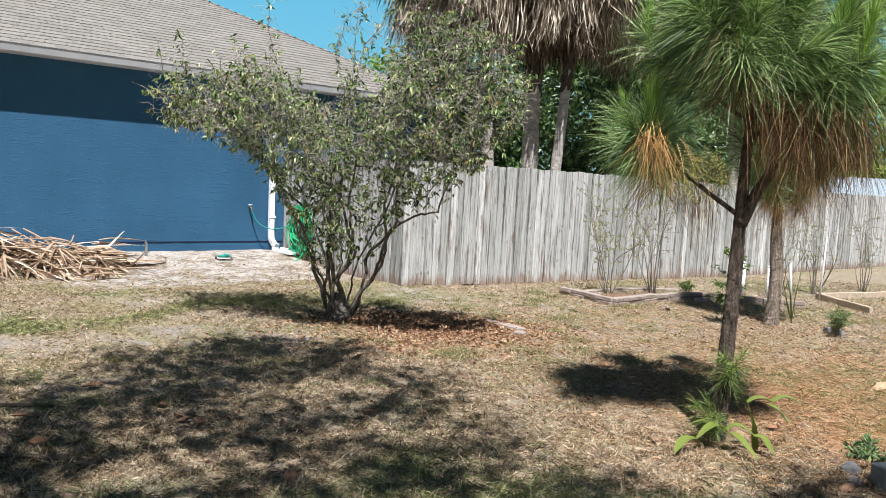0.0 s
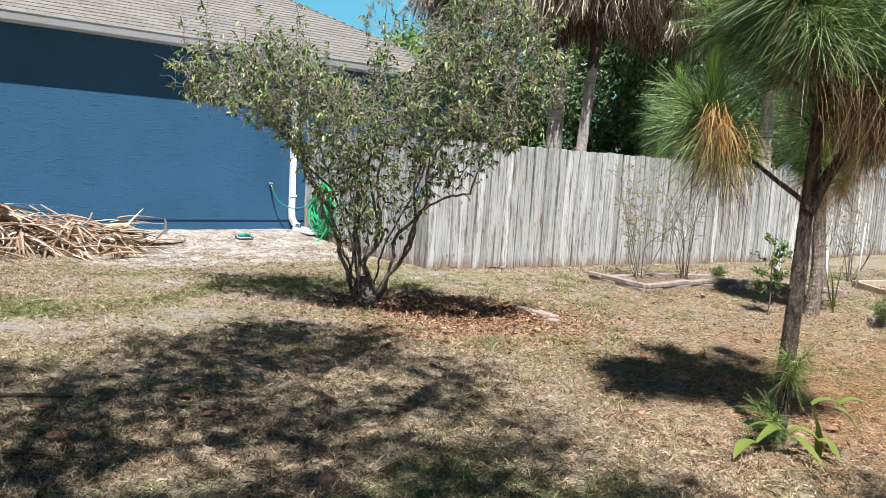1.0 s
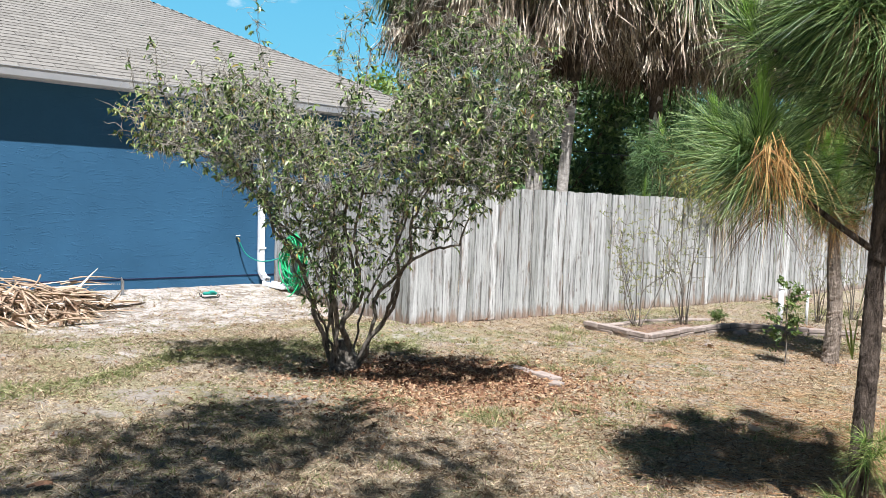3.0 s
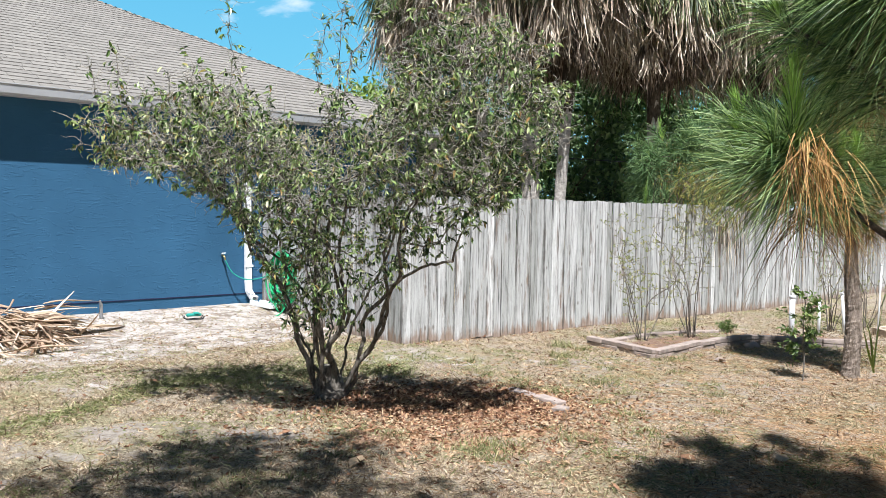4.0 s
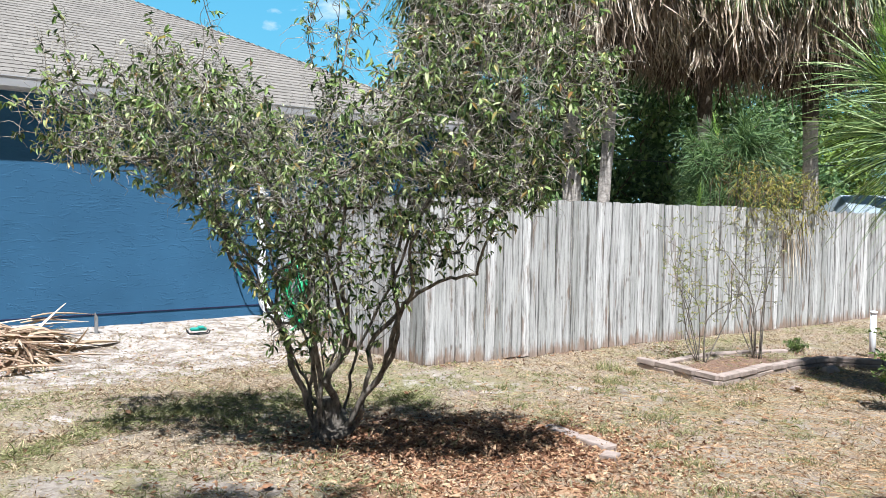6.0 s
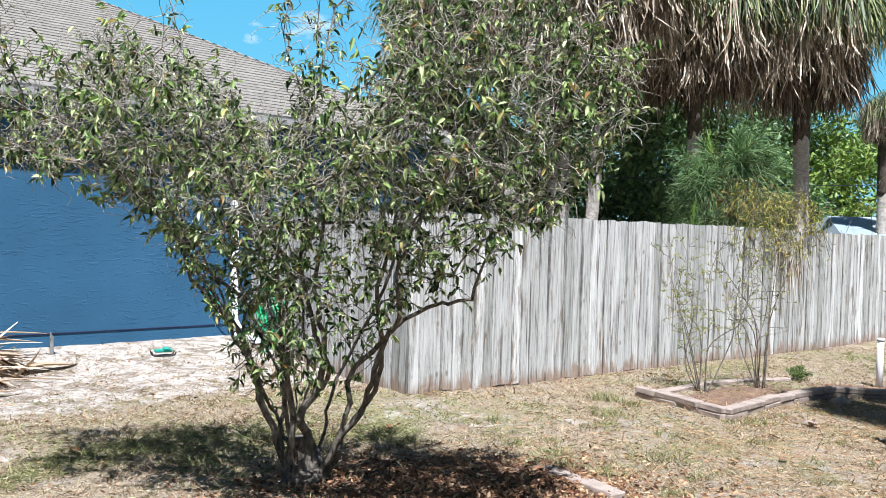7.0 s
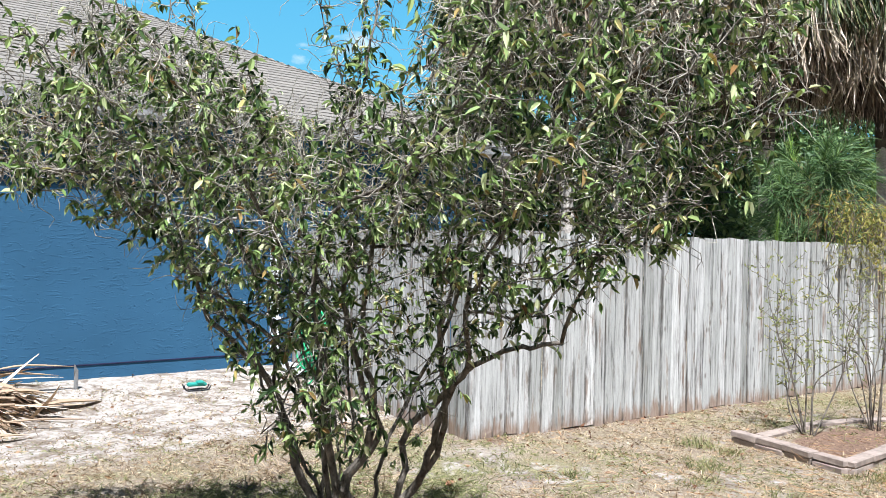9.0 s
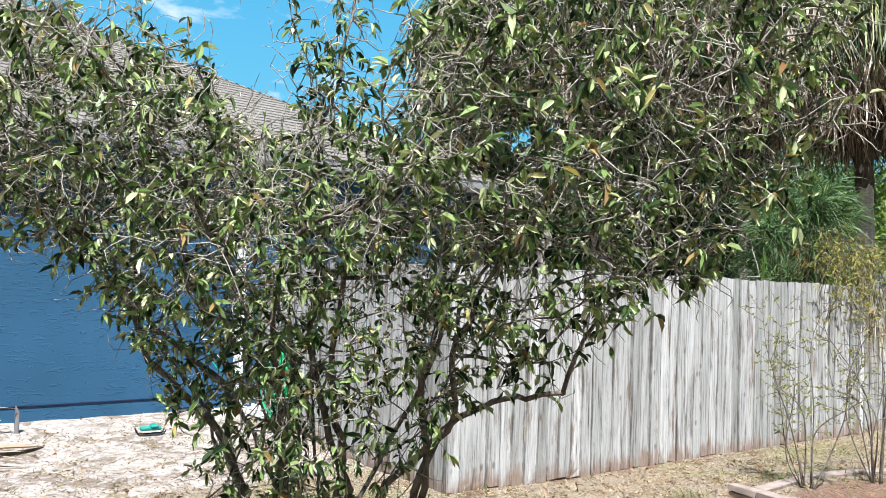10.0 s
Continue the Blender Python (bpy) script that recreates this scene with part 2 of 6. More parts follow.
M_NEEDLE_BROWN = leafy("brown_pine_needle", [(0.0, (0.05, 0.026, 0.014)), (0.5, (0.17, 0.092, 0.042)), (1.0, (0.36, 0.23, 0.11))], 0.8, 0.12)
M_FROND = leafy("palm_frond_green", [(0.0, (0.035, 0.055, 0.028)), (0.5, (0.13, 0.17, 0.08)), (0.85, (0.34, 0.39, 0.18)), (1.0, (0.60, 0.57, 0.28))], 0.5, 0.25, 0.4, (2.4, (0.45, 0.48, 0.42)))
# noise patches darken the dead fans in place of shade between them
M_FROND_DEAD = leafy("palm_frond_dead", [(0.0, (0.12, 0.095, 0.075)), (0.3, (0.34, 0.28, 0.225)), (0.65, (0.62, 0.53, 0.43)), (1.0, (0.88, 0.79, 0.67))], 0.85, 0.12, 0.1, (3.2, (0.47, 0.42, 0.37)))
M_FROND_OLD = leafy("palm_frond_rotted", [(0.0, (0.04, 0.028, 0.021)), (0.5, (0.15, 0.11, 0.085)), (0.8, (0.30, 0.23, 0.18)), (1.0, (0.5, 0.41, 0.33))], 0.9, 0.08, 0.1)
M_BOOT_SHADE = mat_bark("brown_boots_and_shade", (0.03, 0.025, 0.02), (0.15, 0.125, 0.10), 12, 0.6, 1.0, 0.05)
M_TREE_LEAF = leafy("dark_tree_leaf", [(0.0, (0.03, 0.07, 0.025)), (0.6, (0.08, 0.155, 0.055)), (1.0, (0.25, 0.36, 0.14))], 0.42, 0.25, 0.5)
M_TREE_LIGHT = leafy("sunny_tree_leaf", [(0.0, (0.10, 0.17, 0.03)), (0.6, (0.20, 0.30, 0.06)), (1.0, (0.32, 0.42, 0.11))], 0.5, 0.3)
M_GRASS = leafy("dry_grass", [(0.0, (0.12, 0.072, 0.048)), (0.3, (0.40, 0.295, 0.215)), (0.65, (0.58, 0.46, 0.33)), (0.9, (0.72, 0.60, 0.44)), (1.0, (0.31, 0.28, 0.14))], 0.8, 0.2, 0.15, (15.0, (0.40, 0.35, 0.30)))
M_GRASS_GREEN = leafy("green_grass", [(0.0, (0.13, 0.15, 0.06)), (0.6, (0.27, 0.29, 0.13)), (1.0, (0.52, 0.49, 0.28))], 0.7, 0.25, 0.2, (11.0, (0.55, 0.55, 0.50)))

M_LITTER = leafy("leaf_litter", [(0.0, (0.09, 0.042, 0.025)), (0.4, (0.25, 0.13, 0.078)), (0.75, (0.42, 0.255, 0.155)), (1.0, (0.60, 0.44, 0.28))], 0.8, 0.1, 0.1)
M_STRAW = leafy("fallen_pine_straw", [(0.0, (0.22, 0.10, 0.038)), (0.5, (0.44, 0.26, 0.14)), (1.0, (0.62, 0.43, 0.26))], 0.8, 0.1, 0.1)
M_STONE = plain("pinkish_edging_concrete", (0.33, 0.27, 0.235), 0.9, 0, 0.35, 10, 0.6)
M_GREY_STONE = plain("grey_concrete", (0.22, 0.22, 0.22), 0.9, 0, 0.3, 14, 0.5)
M_PLANK = plain("pale_weathered_plank", (0.50, 0.40, 0.31), 0.85, 0, 0.35, 12, 0.4)
M_HOSE = plain("green_vinyl_hose", (0.02, 0.36, 0.14), 0.35, 0, 0.2, 6)
M_TEAL = plain("teal_plastic", (0.02, 0.27, 0.22), 0.4, 0, 0.2, 6)
M_BRASS = plain("brass_tap", (0.45, 0.34, 0.15), 0.35, 0.9)
M_PVC = plain("white_plastic_pipe", (0.72, 0.74, 0.76), 0.45, 0, 0.2, 8)
M_DEAD = plain("brown_dead_leaf", (0.28, 0.15, 0.085), 0.8, 0, 0.4, 30, 0.5)
M_DEAD_PALE = plain("tan_dead_leaf", (0.42, 0.30, 0.19), 0.8, 0, 0.35, 30, 0.5)
M_SHRUBLET = leafy("dull_shrub_leaf", [(0.0, (0.05, 0.09, 0.025)), (0.6, (0.13, 0.20, 0.055)), (1.0, (0.27, 0.33, 0.12))], 0.5, 0.25)
M_STRAP = leafy("strap_leaf", [(0.0, (0.05, 0.095, 0.022)), (0.5, (0.13, 0.195, 0.04)), (1.0, (0.42, 0.38, 0.09))], 0.35, 0.2, 0.5)
M_SPROUT = leafy("sprout_blade", [(0.0, (0.05, 0.10, 0.02)), (0.5, (0.17, 0.26, 0.06)), (1.0, (0.40, 0.42, 0.16))], 0.5, 0.25)
M_VINE = leafy("yellowing_vine_leaf", [(0.0, (0.15, 0.17, 0.03)), (0.5, (0.30, 0.29, 0.06)), (1.0, (0.42, 0.33, 0.11))], 0.5, 0.25)
M_SAPLING = leafy("thin_sapling_leaf", [(0.0, (0.16, 0.2, 0.06)), (0.6, (0.30, 0.32, 0.13)), (1.0, (0.46, 0.40, 0.20))], 0.5, 0.3)
M_FROND_PILE = leafy("tan_dead_frond", [(0.0, (0.055, 0.033, 0.022)), (0.3, (0.21, 0.135, 0.088)), (0.65, (0.46, 0.34, 0.245)), (1.0, (0.76, 0.65, 0.52))], 0.8, 0.1, 0.15)
M_BLUE_ROOF = plain("blue_grey_roof", (0.28, 0.34, 0.39), 0.6)
# shed wall coloured dark to hold the shadow below its roof
M_SHED_SHADE = mat_stucco("shaded_shed_stucco", (0.10, 0.13, 0.17))


def mat_sky():
    """Open sky far off, pale at the horizon, with thin fair-weather cloud."""
    m = bpy.data.materials.new("open_sky")
    m.use_nodes = True
    nt = m.node_tree
    nt.nodes.remove(nt.nodes["Principled BSDF"])
    e = nt.nodes.new("ShaderNodeEmission")
    p = place_of(nt, (1 / 900, 1 / 900, 1 / 900))
    sx = nt.nodes.new("ShaderNodeSeparateXYZ")
    nt.links.new(p, sx.inputs[0])
    blue = ramp(nt, sx.outputs[2], [(0.0, (0.34, 0.60, 0.72)), (0.10, (0.18, 0.54, 0.73)), (0.35, (0.09, 0.40, 0.67))])
    drift = place_of(nt, (1 / 900, 1 / 900, 1 / 420))
    drift.node.inputs["Location"].default_value = (-0.034, 0, -0.044)
    cloud = grey(nt, grain(nt, drift, 9.0, 7, 0.55, 0.3), 0.60, 0.72)
    nt.links.new(mix(nt, maths(nt, "MULTIPLY", cloud, 0.8), blue, (0.78, 0.86, 0.92)), e.inputs[0])
    e.inputs[1].default_value = 0.66
    nt.links.new(e.outputs[0], nt.nodes["Material Output"].inputs[0])
    return m


M_SKY = mat_sky()

# ---- mesh tools ----


def mesh_of(name, verts, faces, mat=None, smooth=False):
    """A mesh from arrays; faces all with the same number of corners."""
    verts, faces = np.asarray(verts, np.float32), np.asarray(faces, np.int32)
    me = bpy.data.meshes.new(name)
    k = faces.shape[1]
    me.vertices.add(len(verts))
    me.vertices.foreach_set("co", verts.ravel())
    me.loops.add(faces.size)
    me.loops.foreach_set("vertex_index", faces.ravel())
    me.polygons.add(len(faces))
    me.polygons.foreach_set("loop_start", np.arange(0, faces.size, k, dtype=np.int32))
    me.polygons.foreach_set("use_smooth", np.full(len(faces), smooth, bool))
    me.update(calc_edges=True)
    me.validate()
    if mat:
        me.materials.append(mat)
    return me


class Heap:
    """Quads gathered into one mesh."""

    def __init__(self):
        self.v, self.f, self.n = [], [], 0

    def add(self, verts, faces):
        self.v.append(np.asarray(verts, np.float32).reshape(-1, 3))
        self.f.append(np.asarray(faces, np.int32).reshape(-1, 4) + self.n)
        self.n += len(self.v[-1])
        return self

    def mesh(self, name, mat, smooth=False):
        return mesh_of(name, np.concatenate(self.v), np.concatenate(self.f), mat, smooth)


def part(name, me, parent=None, label=""):
    ob = new(name, me)
    ob.parent = parent
    return tagged(ob, label)


def thing(name, label, category, group="", kind="", at=None):
    ob = new(name)
    ob.empty_display_size = 0.1
    if at is not None:
        ob.matrix_basis = at
    return tagged(ob, label, category, group, kind)


def bm_mesh(bm, name, mat, smooth=False):
    me = bpy.data.meshes.new(name)
    bmesh.ops.recalc_face_normals(bm, faces=bm.faces)
    for f in bm.faces:
        f.smooth = smooth
    bm.to_mesh(me)
    bm.free()
    me.materials.append(mat)
    return me


def box_bm(size, at=(0, 0, 0), bevel=0.0, bm=None, turn=None, jag=0.0, rng=None):
    """A box with its middle at the given place, edges bevelled."""
    bm2 = bmesh.new()
    bmesh.ops.create_cube(bm2, size=1)
    bmesh.ops.scale(bm2, vec=size, verts=bm2.verts)
    if bevel:
        bmesh.ops.bevel(bm2, geom=list(bm2.edges), offset=bevel, segments=1, affect="EDGES")
    if jag:
        for v in bm2.verts:
            v.co += Vector(rng.uniform(-jag, jag, 3))
    if turn is not None:
        bmesh.ops.transform(bm2, matrix=turn, verts=bm2.verts)
    bmesh.ops.translate(bm2, vec=at, verts=bm2.verts)
    if bm is None:
        return bm2
    tmp = bpy.data.meshes.new("tmp")
    bm2.to_mesh(tmp)
    bm2.free()
    bm.from_mesh(tmp)
    bpy.data.meshes.remove(tmp)
    return bm


def prisms(p0, p1, r0, r1, sides=4):
    """Tapered sticks from p0 to p1."""
    p0, p1 = np.asarray(p0, float).reshape(-1, 3), np.asarray(p1, float).reshape(-1, 3)
    n = len(p0)
    r0, r1 = np.broadcast_to(r0, n)[:, None], np.broadcast_to(r1, n)[:, None]
    d = p1 - p0
    d = d / (np.linalg.norm(d, axis=1, keepdims=True) + 1e-9)
    ref = np.where(np.abs(d[:, 2:3]) < 0.9, np.array([[0, 0, 1.0]]), np.array([[1.0, 0, 0]]))
    a = np.cross(d, ref)
    a /= np.linalg.norm(a, axis=1, keepdims=True)
    b = np.cross(d, a)
    rings = []
    for p, r in ((p0, r0), (p1, r1)):
        for k in range(sides):
            w = 2 * math.pi * k / sides
            rings.append(p + r * (math.cos(w) * a + math.sin(w) * b))
    verts = np.stack(rings, 1).reshape(-1, 3)
    f = np.array([[k, (k + 1) % sides, sides + (k + 1) % sides, sides + k] for k in range(sides)])
    faces = (np.arange(n) * 2 * sides)[:, None, None] + f[None]
    return verts, faces.reshape(-1, 4)


def tube(points, radii, sides=8, wob=0.0, rng=None):
    """A round tube along points, closed at its end."""
    P = [Vector(p) for p in points]
    verts, faces, a = [], [], None
    for i, p in enumerate(P):
        d = (P[min(i + 1, len(P) - 1)] - P[max(i - 1, 0)]).normalized()
        a = d.orthogonal().normalized() if a is None else (a - d * a.dot(d)).normalized()
        b = d.cross(a)
        for k in range(sides):
            w = 2 * math.pi * k / sides
            r = radii[i] * (1 + (rng.uniform(-wob, wob) if wob else 0))
            verts.append(p + (a * math.cos(w) + b * math.sin(w)) * r)
    for i in range(len(P) - 1):
        for k in range(sides):
            faces.append([i * sides + k, i * sides + (k + 1) % sides, (i + 1) * sides + (k + 1) % sides, (i + 1) * sides + k])
    m = len(P) - 1
    for base, flip in ((0, True), (m * sides, False)):
        for k in range(1, sides - 1, 2):
            q = [base, base + k, base + k + 1, base + min(k + 2, sides - 1)]
            if len(set(q)) == 4:
                faces.append(q[::-1] if flip else q)
    return np.array([tuple(v) for v in verts]), np.array(faces)


def smooth_line(pts, n=6):
    """More points along a bent line."""
    P = [Vector(p) for p in pts]
    out = []
    for i in range(len(P) - 1):
        a, b, c, d = P[max(i - 1, 0)], P[i], P[i + 1], P[min(i + 2, len(P) - 1)]
        for k in range(n):
            t = k / n
            out.append(0.5 * ((2 * b) + (c - a) * t + (2 * a - 5 * b + 4 * c - d) * t * t + (3 * b - a - 3 * c + d) * t ** 3))
    return out + [P[-1]]


def blades(base, way, length, width, rng, fold=0.25, droop=0.0):
    """Pointed leaves, one folded quad each."""
    n = len(base)
    way = way / (np.linalg.norm(way, axis=1, keepdims=True) + 1e-9)
    r = rng.normal(size=(n, 3))
    side = np.cross(way, r)
    side /= np.linalg.norm(side, axis=1, keepdims=True) + 1e-9
    up = np.cross(side, way)
    L, W = np.broadcast_to(length, n)[:, None], np.broadcast_to(width, n)[:, None]
    mid = base + way * L * 0.45 + up * W * fold
    tip = base + way * L
    tip[:, 2] -= (L * droop)[:, 0]
    v = np.stack([base, mid + side * W * 0.5, tip, mid - side * W * 0.5], 1).reshape(-1, 3)
    return v, np.arange(n * 4).reshape(-1, 4)


def ovals(base, way, length, width, rng, fold=0.3, curl=0.25, face=(0, 0, 0)):
    """Oval leaves: two halves folded along the midrib, the tip curled down; face: where most of them turn their upper side."""
    n = len(base)
    way = way / (np.linalg.norm(way, axis=1, keepdims=True) + 1e-9)
    side = np.cross(way, rng.normal(size=(n, 3)) + np.array(face, float))
    side /= np.linalg.norm(side, axis=1, keepdims=True) + 1e-9
    up = np.cross(side, way)
    L, W = np.broadcast_to(length, n)[:, None], np.broadcast_to(width, n)[:, None]
    c = L * curl * rng.uniform(0, 1, (n, 1))
    tip = base + way * L - up * c
    rows = [base, tip]
    for s in (1, -1):
        for f, k in ((0.28, 0.45), (0.68, 0.5)):
            rows.append(base + way * L * f + side * W * k * s + up * (W * fold - c * f * f))
    v = np.stack(rows, 1).reshape(-1, 3)
    f = np.array([[0, 2, 3, 1], [0, 1, 5, 4]])
    return v, ((np.arange(n) * 6)[:, None, None] + f[None]).reshape(-1, 4)


def strands(base, way, length, width, rng, droop=0.3, seg=3, curl=0.0):
    """Long thin bent leaves or needles, narrowing to the tip."""
    n = len(base)
    way = way / (np.linalg.norm(way, axis=1, keepdims=True) + 1e-9)
    side = np.cross(way, rng.normal(size=(n, 3)))
    side /= np.linalg.norm(side, axis=1, keepdims=True) + 1e-9
    L, W = np.broadcast_to(length, n)[:, None], np.broadcast_to(width, n)[:, None]
    D = np.broadcast_to(droop, n)[:, None]
    bend = rng.normal(size=(n, 3)) * curl if curl else None
    rows = []
    for k in range(seg + 1):
        s = k / seg
        p = base + way * L * s
        p[:, 2:3] -= L * D * s * s
        if curl:
            p = p + bend * L * s * s
        w = W * 0.5 * (1 - 0.85 * s)
        rows += [p - side * w, p + side * w]
    v = np.stack(rows, 1).reshape(-1, 3)
    f = np.array([[2 * k, 2 * k + 1, 2 * k + 3, 2 * k + 2] for k in range(seg)])
    faces = (np.arange(n) * 2 * (seg + 1))[:, None, None] + f[None]
    return v, faces.reshape(-1, 4)


def mop(base, out, reach, length, width, rng, rise=0.1, seg=6, wild=0.05):
    """Limp strips that lean out from the base, then hang straight down."""
    n = len(base)
    out = out / (np.linalg.norm(out, axis=1, keepdims=True) + 1e-9)
    R, L, W = (np.broadcast_to(a, n)[:, None] for a in (reach, length, width))
    side = np.cross(out, (0, 0, 1.0)) + rng.normal(size=(n, 3)) * 0.5
    side /= np.linalg.norm(side, axis=1, keepdims=True) + 1e-9
    sway, rows = rng.normal(size=(n, 3)) * (wild, wild, 0.0), []
    kink, turn = rng.normal(size=(n, 3)) * (wild, wild, wild * 0.5) * 0.45, rng.uniform(0, 6.28, (n, 1))
    for k in range(seg + 1):
        t = k / seg
        p = base + out * R * (1 - (1 - t) ** 2.2) + sway * L * t * t * 2 + kink * L * t * np.sin(turn + 7 * t)
        p[:, 2:3] += rise * math.sin(math.pi * min(1.0, t * 1.6)) * R * 2 - L * t ** 1.7
        w = W * 0.5 * (0.45 + 0.55 * math.sin(math.pi * (0.15 + 0.7 * t))) * (1 - 0.75 * t ** 4)
        rows += [p - side * w, p + side * w]
    f = np.array([[2 * k, 2 * k + 1, 2 * k + 3, 2 * k + 2] for k in range(seg)])
    return np.stack(rows, 1).reshape(-1, 3), ((np.arange(n) * 2 * (seg + 1))[:, None, None] + f[None]).reshape(-1, 4)


def colonize(nodes, parents, goals, step, reach, kill, turns, rng, sag=0.0):
    """Grows a branching frame towards the goals."""
    nodes, parents = [np.array(p, float) for p in nodes], list(parents)
    goals = np.array(goals, float)
    near = np.full(len(goals), 1e9)
    who = np.zeros(len(goals), int)
    fresh = list(range(len(nodes)))
    for _ in range(turns):
        if len(fresh):
            for s in range(0, len(fresh), 200):
                ids = np.array(fresh[s:s + 200])
                d = np.linalg.norm(goals[:, None] - np.array([nodes[i] for i in ids])[None], axis=2)
                j = d.argmin(1)
                m = d[np.arange(len(goals)), j]
                better = m < near
                near[better], who[better] = m[better], ids[j[better]]
        keep = near > kill
        goals, near, who = goals[keep], near[keep], who[keep]
        act = near < reach
        if not act.any():
            break
        fresh = []
        for i in np.unique(who[act]):
            g = goals[act & (who == i)] - nodes[i]
            d = (g / np.linalg.norm(g, axis=1, keepdims=True)).mean(0) + rng.normal(size=3) * 0.12
            d[2] -= sag
            d /= np.linalg.norm(d) + 1e-9
            nodes.append(nodes[i] + d * step)
            parents.append(i)
            fresh.append(len(nodes) - 1)
    return np.array(nodes), np.array(parents)


def limb_radii(parents, tip, power=2.3, most=1.0):
    n = len(parents)
    kids = np.zeros(n)
    acc = np.zeros(n)
    for i in range(n - 1, -1, -1):
        r = tip ** power if kids[i] == 0 else acc[i]
        acc[i] = r
        if parents[i] >= 0:
            acc[parents[i]] += r
            kids[parents[i]] += 1
    return np.minimum(acc ** (1 / power), most), kids


# ---- the lie of the land ----
# house and fence stand square to one another, turned to the walk; u runs along them, v across
SQUARE = 41.5
CA, SA = math.cos(radians(SQUARE)), math.sin(radians(SQUARE))
FRAME = pose(0, 0, 0, 0, 0, SQUARE)
WALL_V, FENCE_V, CORNER_U = 12.8, 8.62, 6.86


def smoothstep(a, b, x):
    t = np.clip((np.asarray(x, float) - a) / (b - a), 0, 1)
    return t * t * (3 - 2 * t)


def wave(x, y, s, seed=0):
    """Soft random hills."""
    rng = np.random.default_rng(seed)
    out = 0
    for k in range(7):
        a, f, ph = rng.uniform(0, 6.28), s * rng.uniform(0.6, 2.2), rng.uniform(0, 6.28)
        out = out + np.sin((x * math.cos(a) + y * math.sin(a)) * f + ph) / 7
    return out


def to_uv(x, y):
    return x * CA + y * SA, -x * SA + y * CA


def gz(x, y):
    """Height of the ground."""
    x, y = np.asarray(x, float), np.asarray(y, float)
    u, v = to_uv(x, y)
    z = 0.035 + 0.02 * wave(x, y, 1.3, 1) + 0.012 * wave(x, y, 5.0, 2)
    z = z + 0.13 * smoothstep(11.0, 12.6, v) * (1 - smoothstep(7.2, 8.5, u))
    z = z + 0.05 * smoothstep(7.9, 8.6, v) * (1 - smoothstep(7.0, 8.4, u)) * (1 - smoothstep(8.8, 9.8, v))
    z = z - 0.11 * smoothstep(9.0, 16.0, u)
    z = z + 0.022 * wave(x, y, 11.0, 3) * zone_sand(x, y)
    near = smoothstep(60, 30, np.hypot(x, y - 6))
    return z * near


def on(x, y, up=0.0, turn=0.0):
    return pose(x, y, float(gz(x, y)) + up, 0, 0, turn)


def blobs(x, y, rows):
    s = 0.0
    for cx, cy, rx, ry, w in rows:
        s = np.maximum(s, w * np.exp(-(((x - cx) / rx) ** 2 + ((y - cy) / ry) ** 2)))
    return s


def zone_sand(x, y):
    u, v = to_uv(x, y)
    s = 0.80 * smoothstep(8.9, 10.5, v) * smoothstep(2.4, 3.6, u) * (1 - smoothstep(6.6, 8.0, u))
    s = np.maximum(s, 0.6 * smoothstep(10.8, 11.8, v) * (1 - smoothstep(7, 8, u)))
    return np.clip(np.maximum(s, blobs(x, y, ((-3.9, 9.4, 1.3, 0.7, 0.40), (-0.2, 10.4, 0.9, 0.5, 0.6), (-3.24, 8.5, 0.35, 0.25, 0.5), (1.2, 10.3, 1.0, 0.5, 0.46), (1.9, 9.0, 0.8, 0.5, 0.25)))), 0, 1)


def zone_dirt(x, y):
    """Bare grey earth worn through the grass."""
    return np.clip(blobs(x, y, ((-2.35, 7.25, 0.6, 0.35, 0.62), (-1.5, 7.3, 0.6, 0.22, 0.7), (-2.5, 6.7, 0.6, 0.3, 0.5), (-3.5, 6.3, 0.9, 0.4, 0.6), (-2.3, 5.2, 0.6, 0.3, 0.5), (1.4, 8.3, 1.0, 0.5, 0.45), (2.6, 9.2, 1.0, 0.5, 0.48), (1.3, 10.0, 0.9, 0.4, 0.45), (2.2, 7.6, 0.9, 0.4, 0.4))), 0, 1)


def zone_mulch(x, y):
    s = 0.9 * np.exp(-(((x + 0.05) / 1.1) ** 4 + ((y - 8.45) / 0.75) ** 4))
    s = np.maximum(s, blobs(x, y, ((-0.2, 7.5, 1.3, 0.7, 0.40), (-1.5, 8.1, 0.6, 0.35, 0.45), (2.6, 8.4, 0.7, 0.35, 0.25))))
    # patches of old litter over the lawn towards the beds
    s = np.maximum(s, 0.42 * smoothstep(0.12, 0.5, wave(x, y, 2.6, 31)) * smoothstep(-0.2, 0.8, x) * smoothstep(4.0, 5.5, y))
    u, v = to_uv(x, y)
    bed = np.exp(-(((u - 10.05) / 1.1) ** 4 + ((v - 6.92) / 0.48) ** 4))
    bed = np.maximum(bed, np.exp(-(((x - 4.7) / 0.9) ** 4 + ((y - 12.45) / 0.55) ** 4)))
    # rusty litter along the foot of the fence
    bed = np.maximum(bed, 0.5 * np.exp(-((v - FENCE_V) / 0.22) ** 2) * (u > CORNER_U))
    return np.clip(np.maximum(s, 0.95 * bed), 0, 1)


def zone_straw(x, y):
    return np.clip(blobs(x, y, ((3.0, 5.7, 1.1, 1.3, 1.0), (4.3, 7.6, 0.9, 0.9, 0.7), (0.1, 7.4, 1.4, 0.8, 0.65), (3.4, 9.4, 1.8, 1.1, 0.24))), 0, 1)


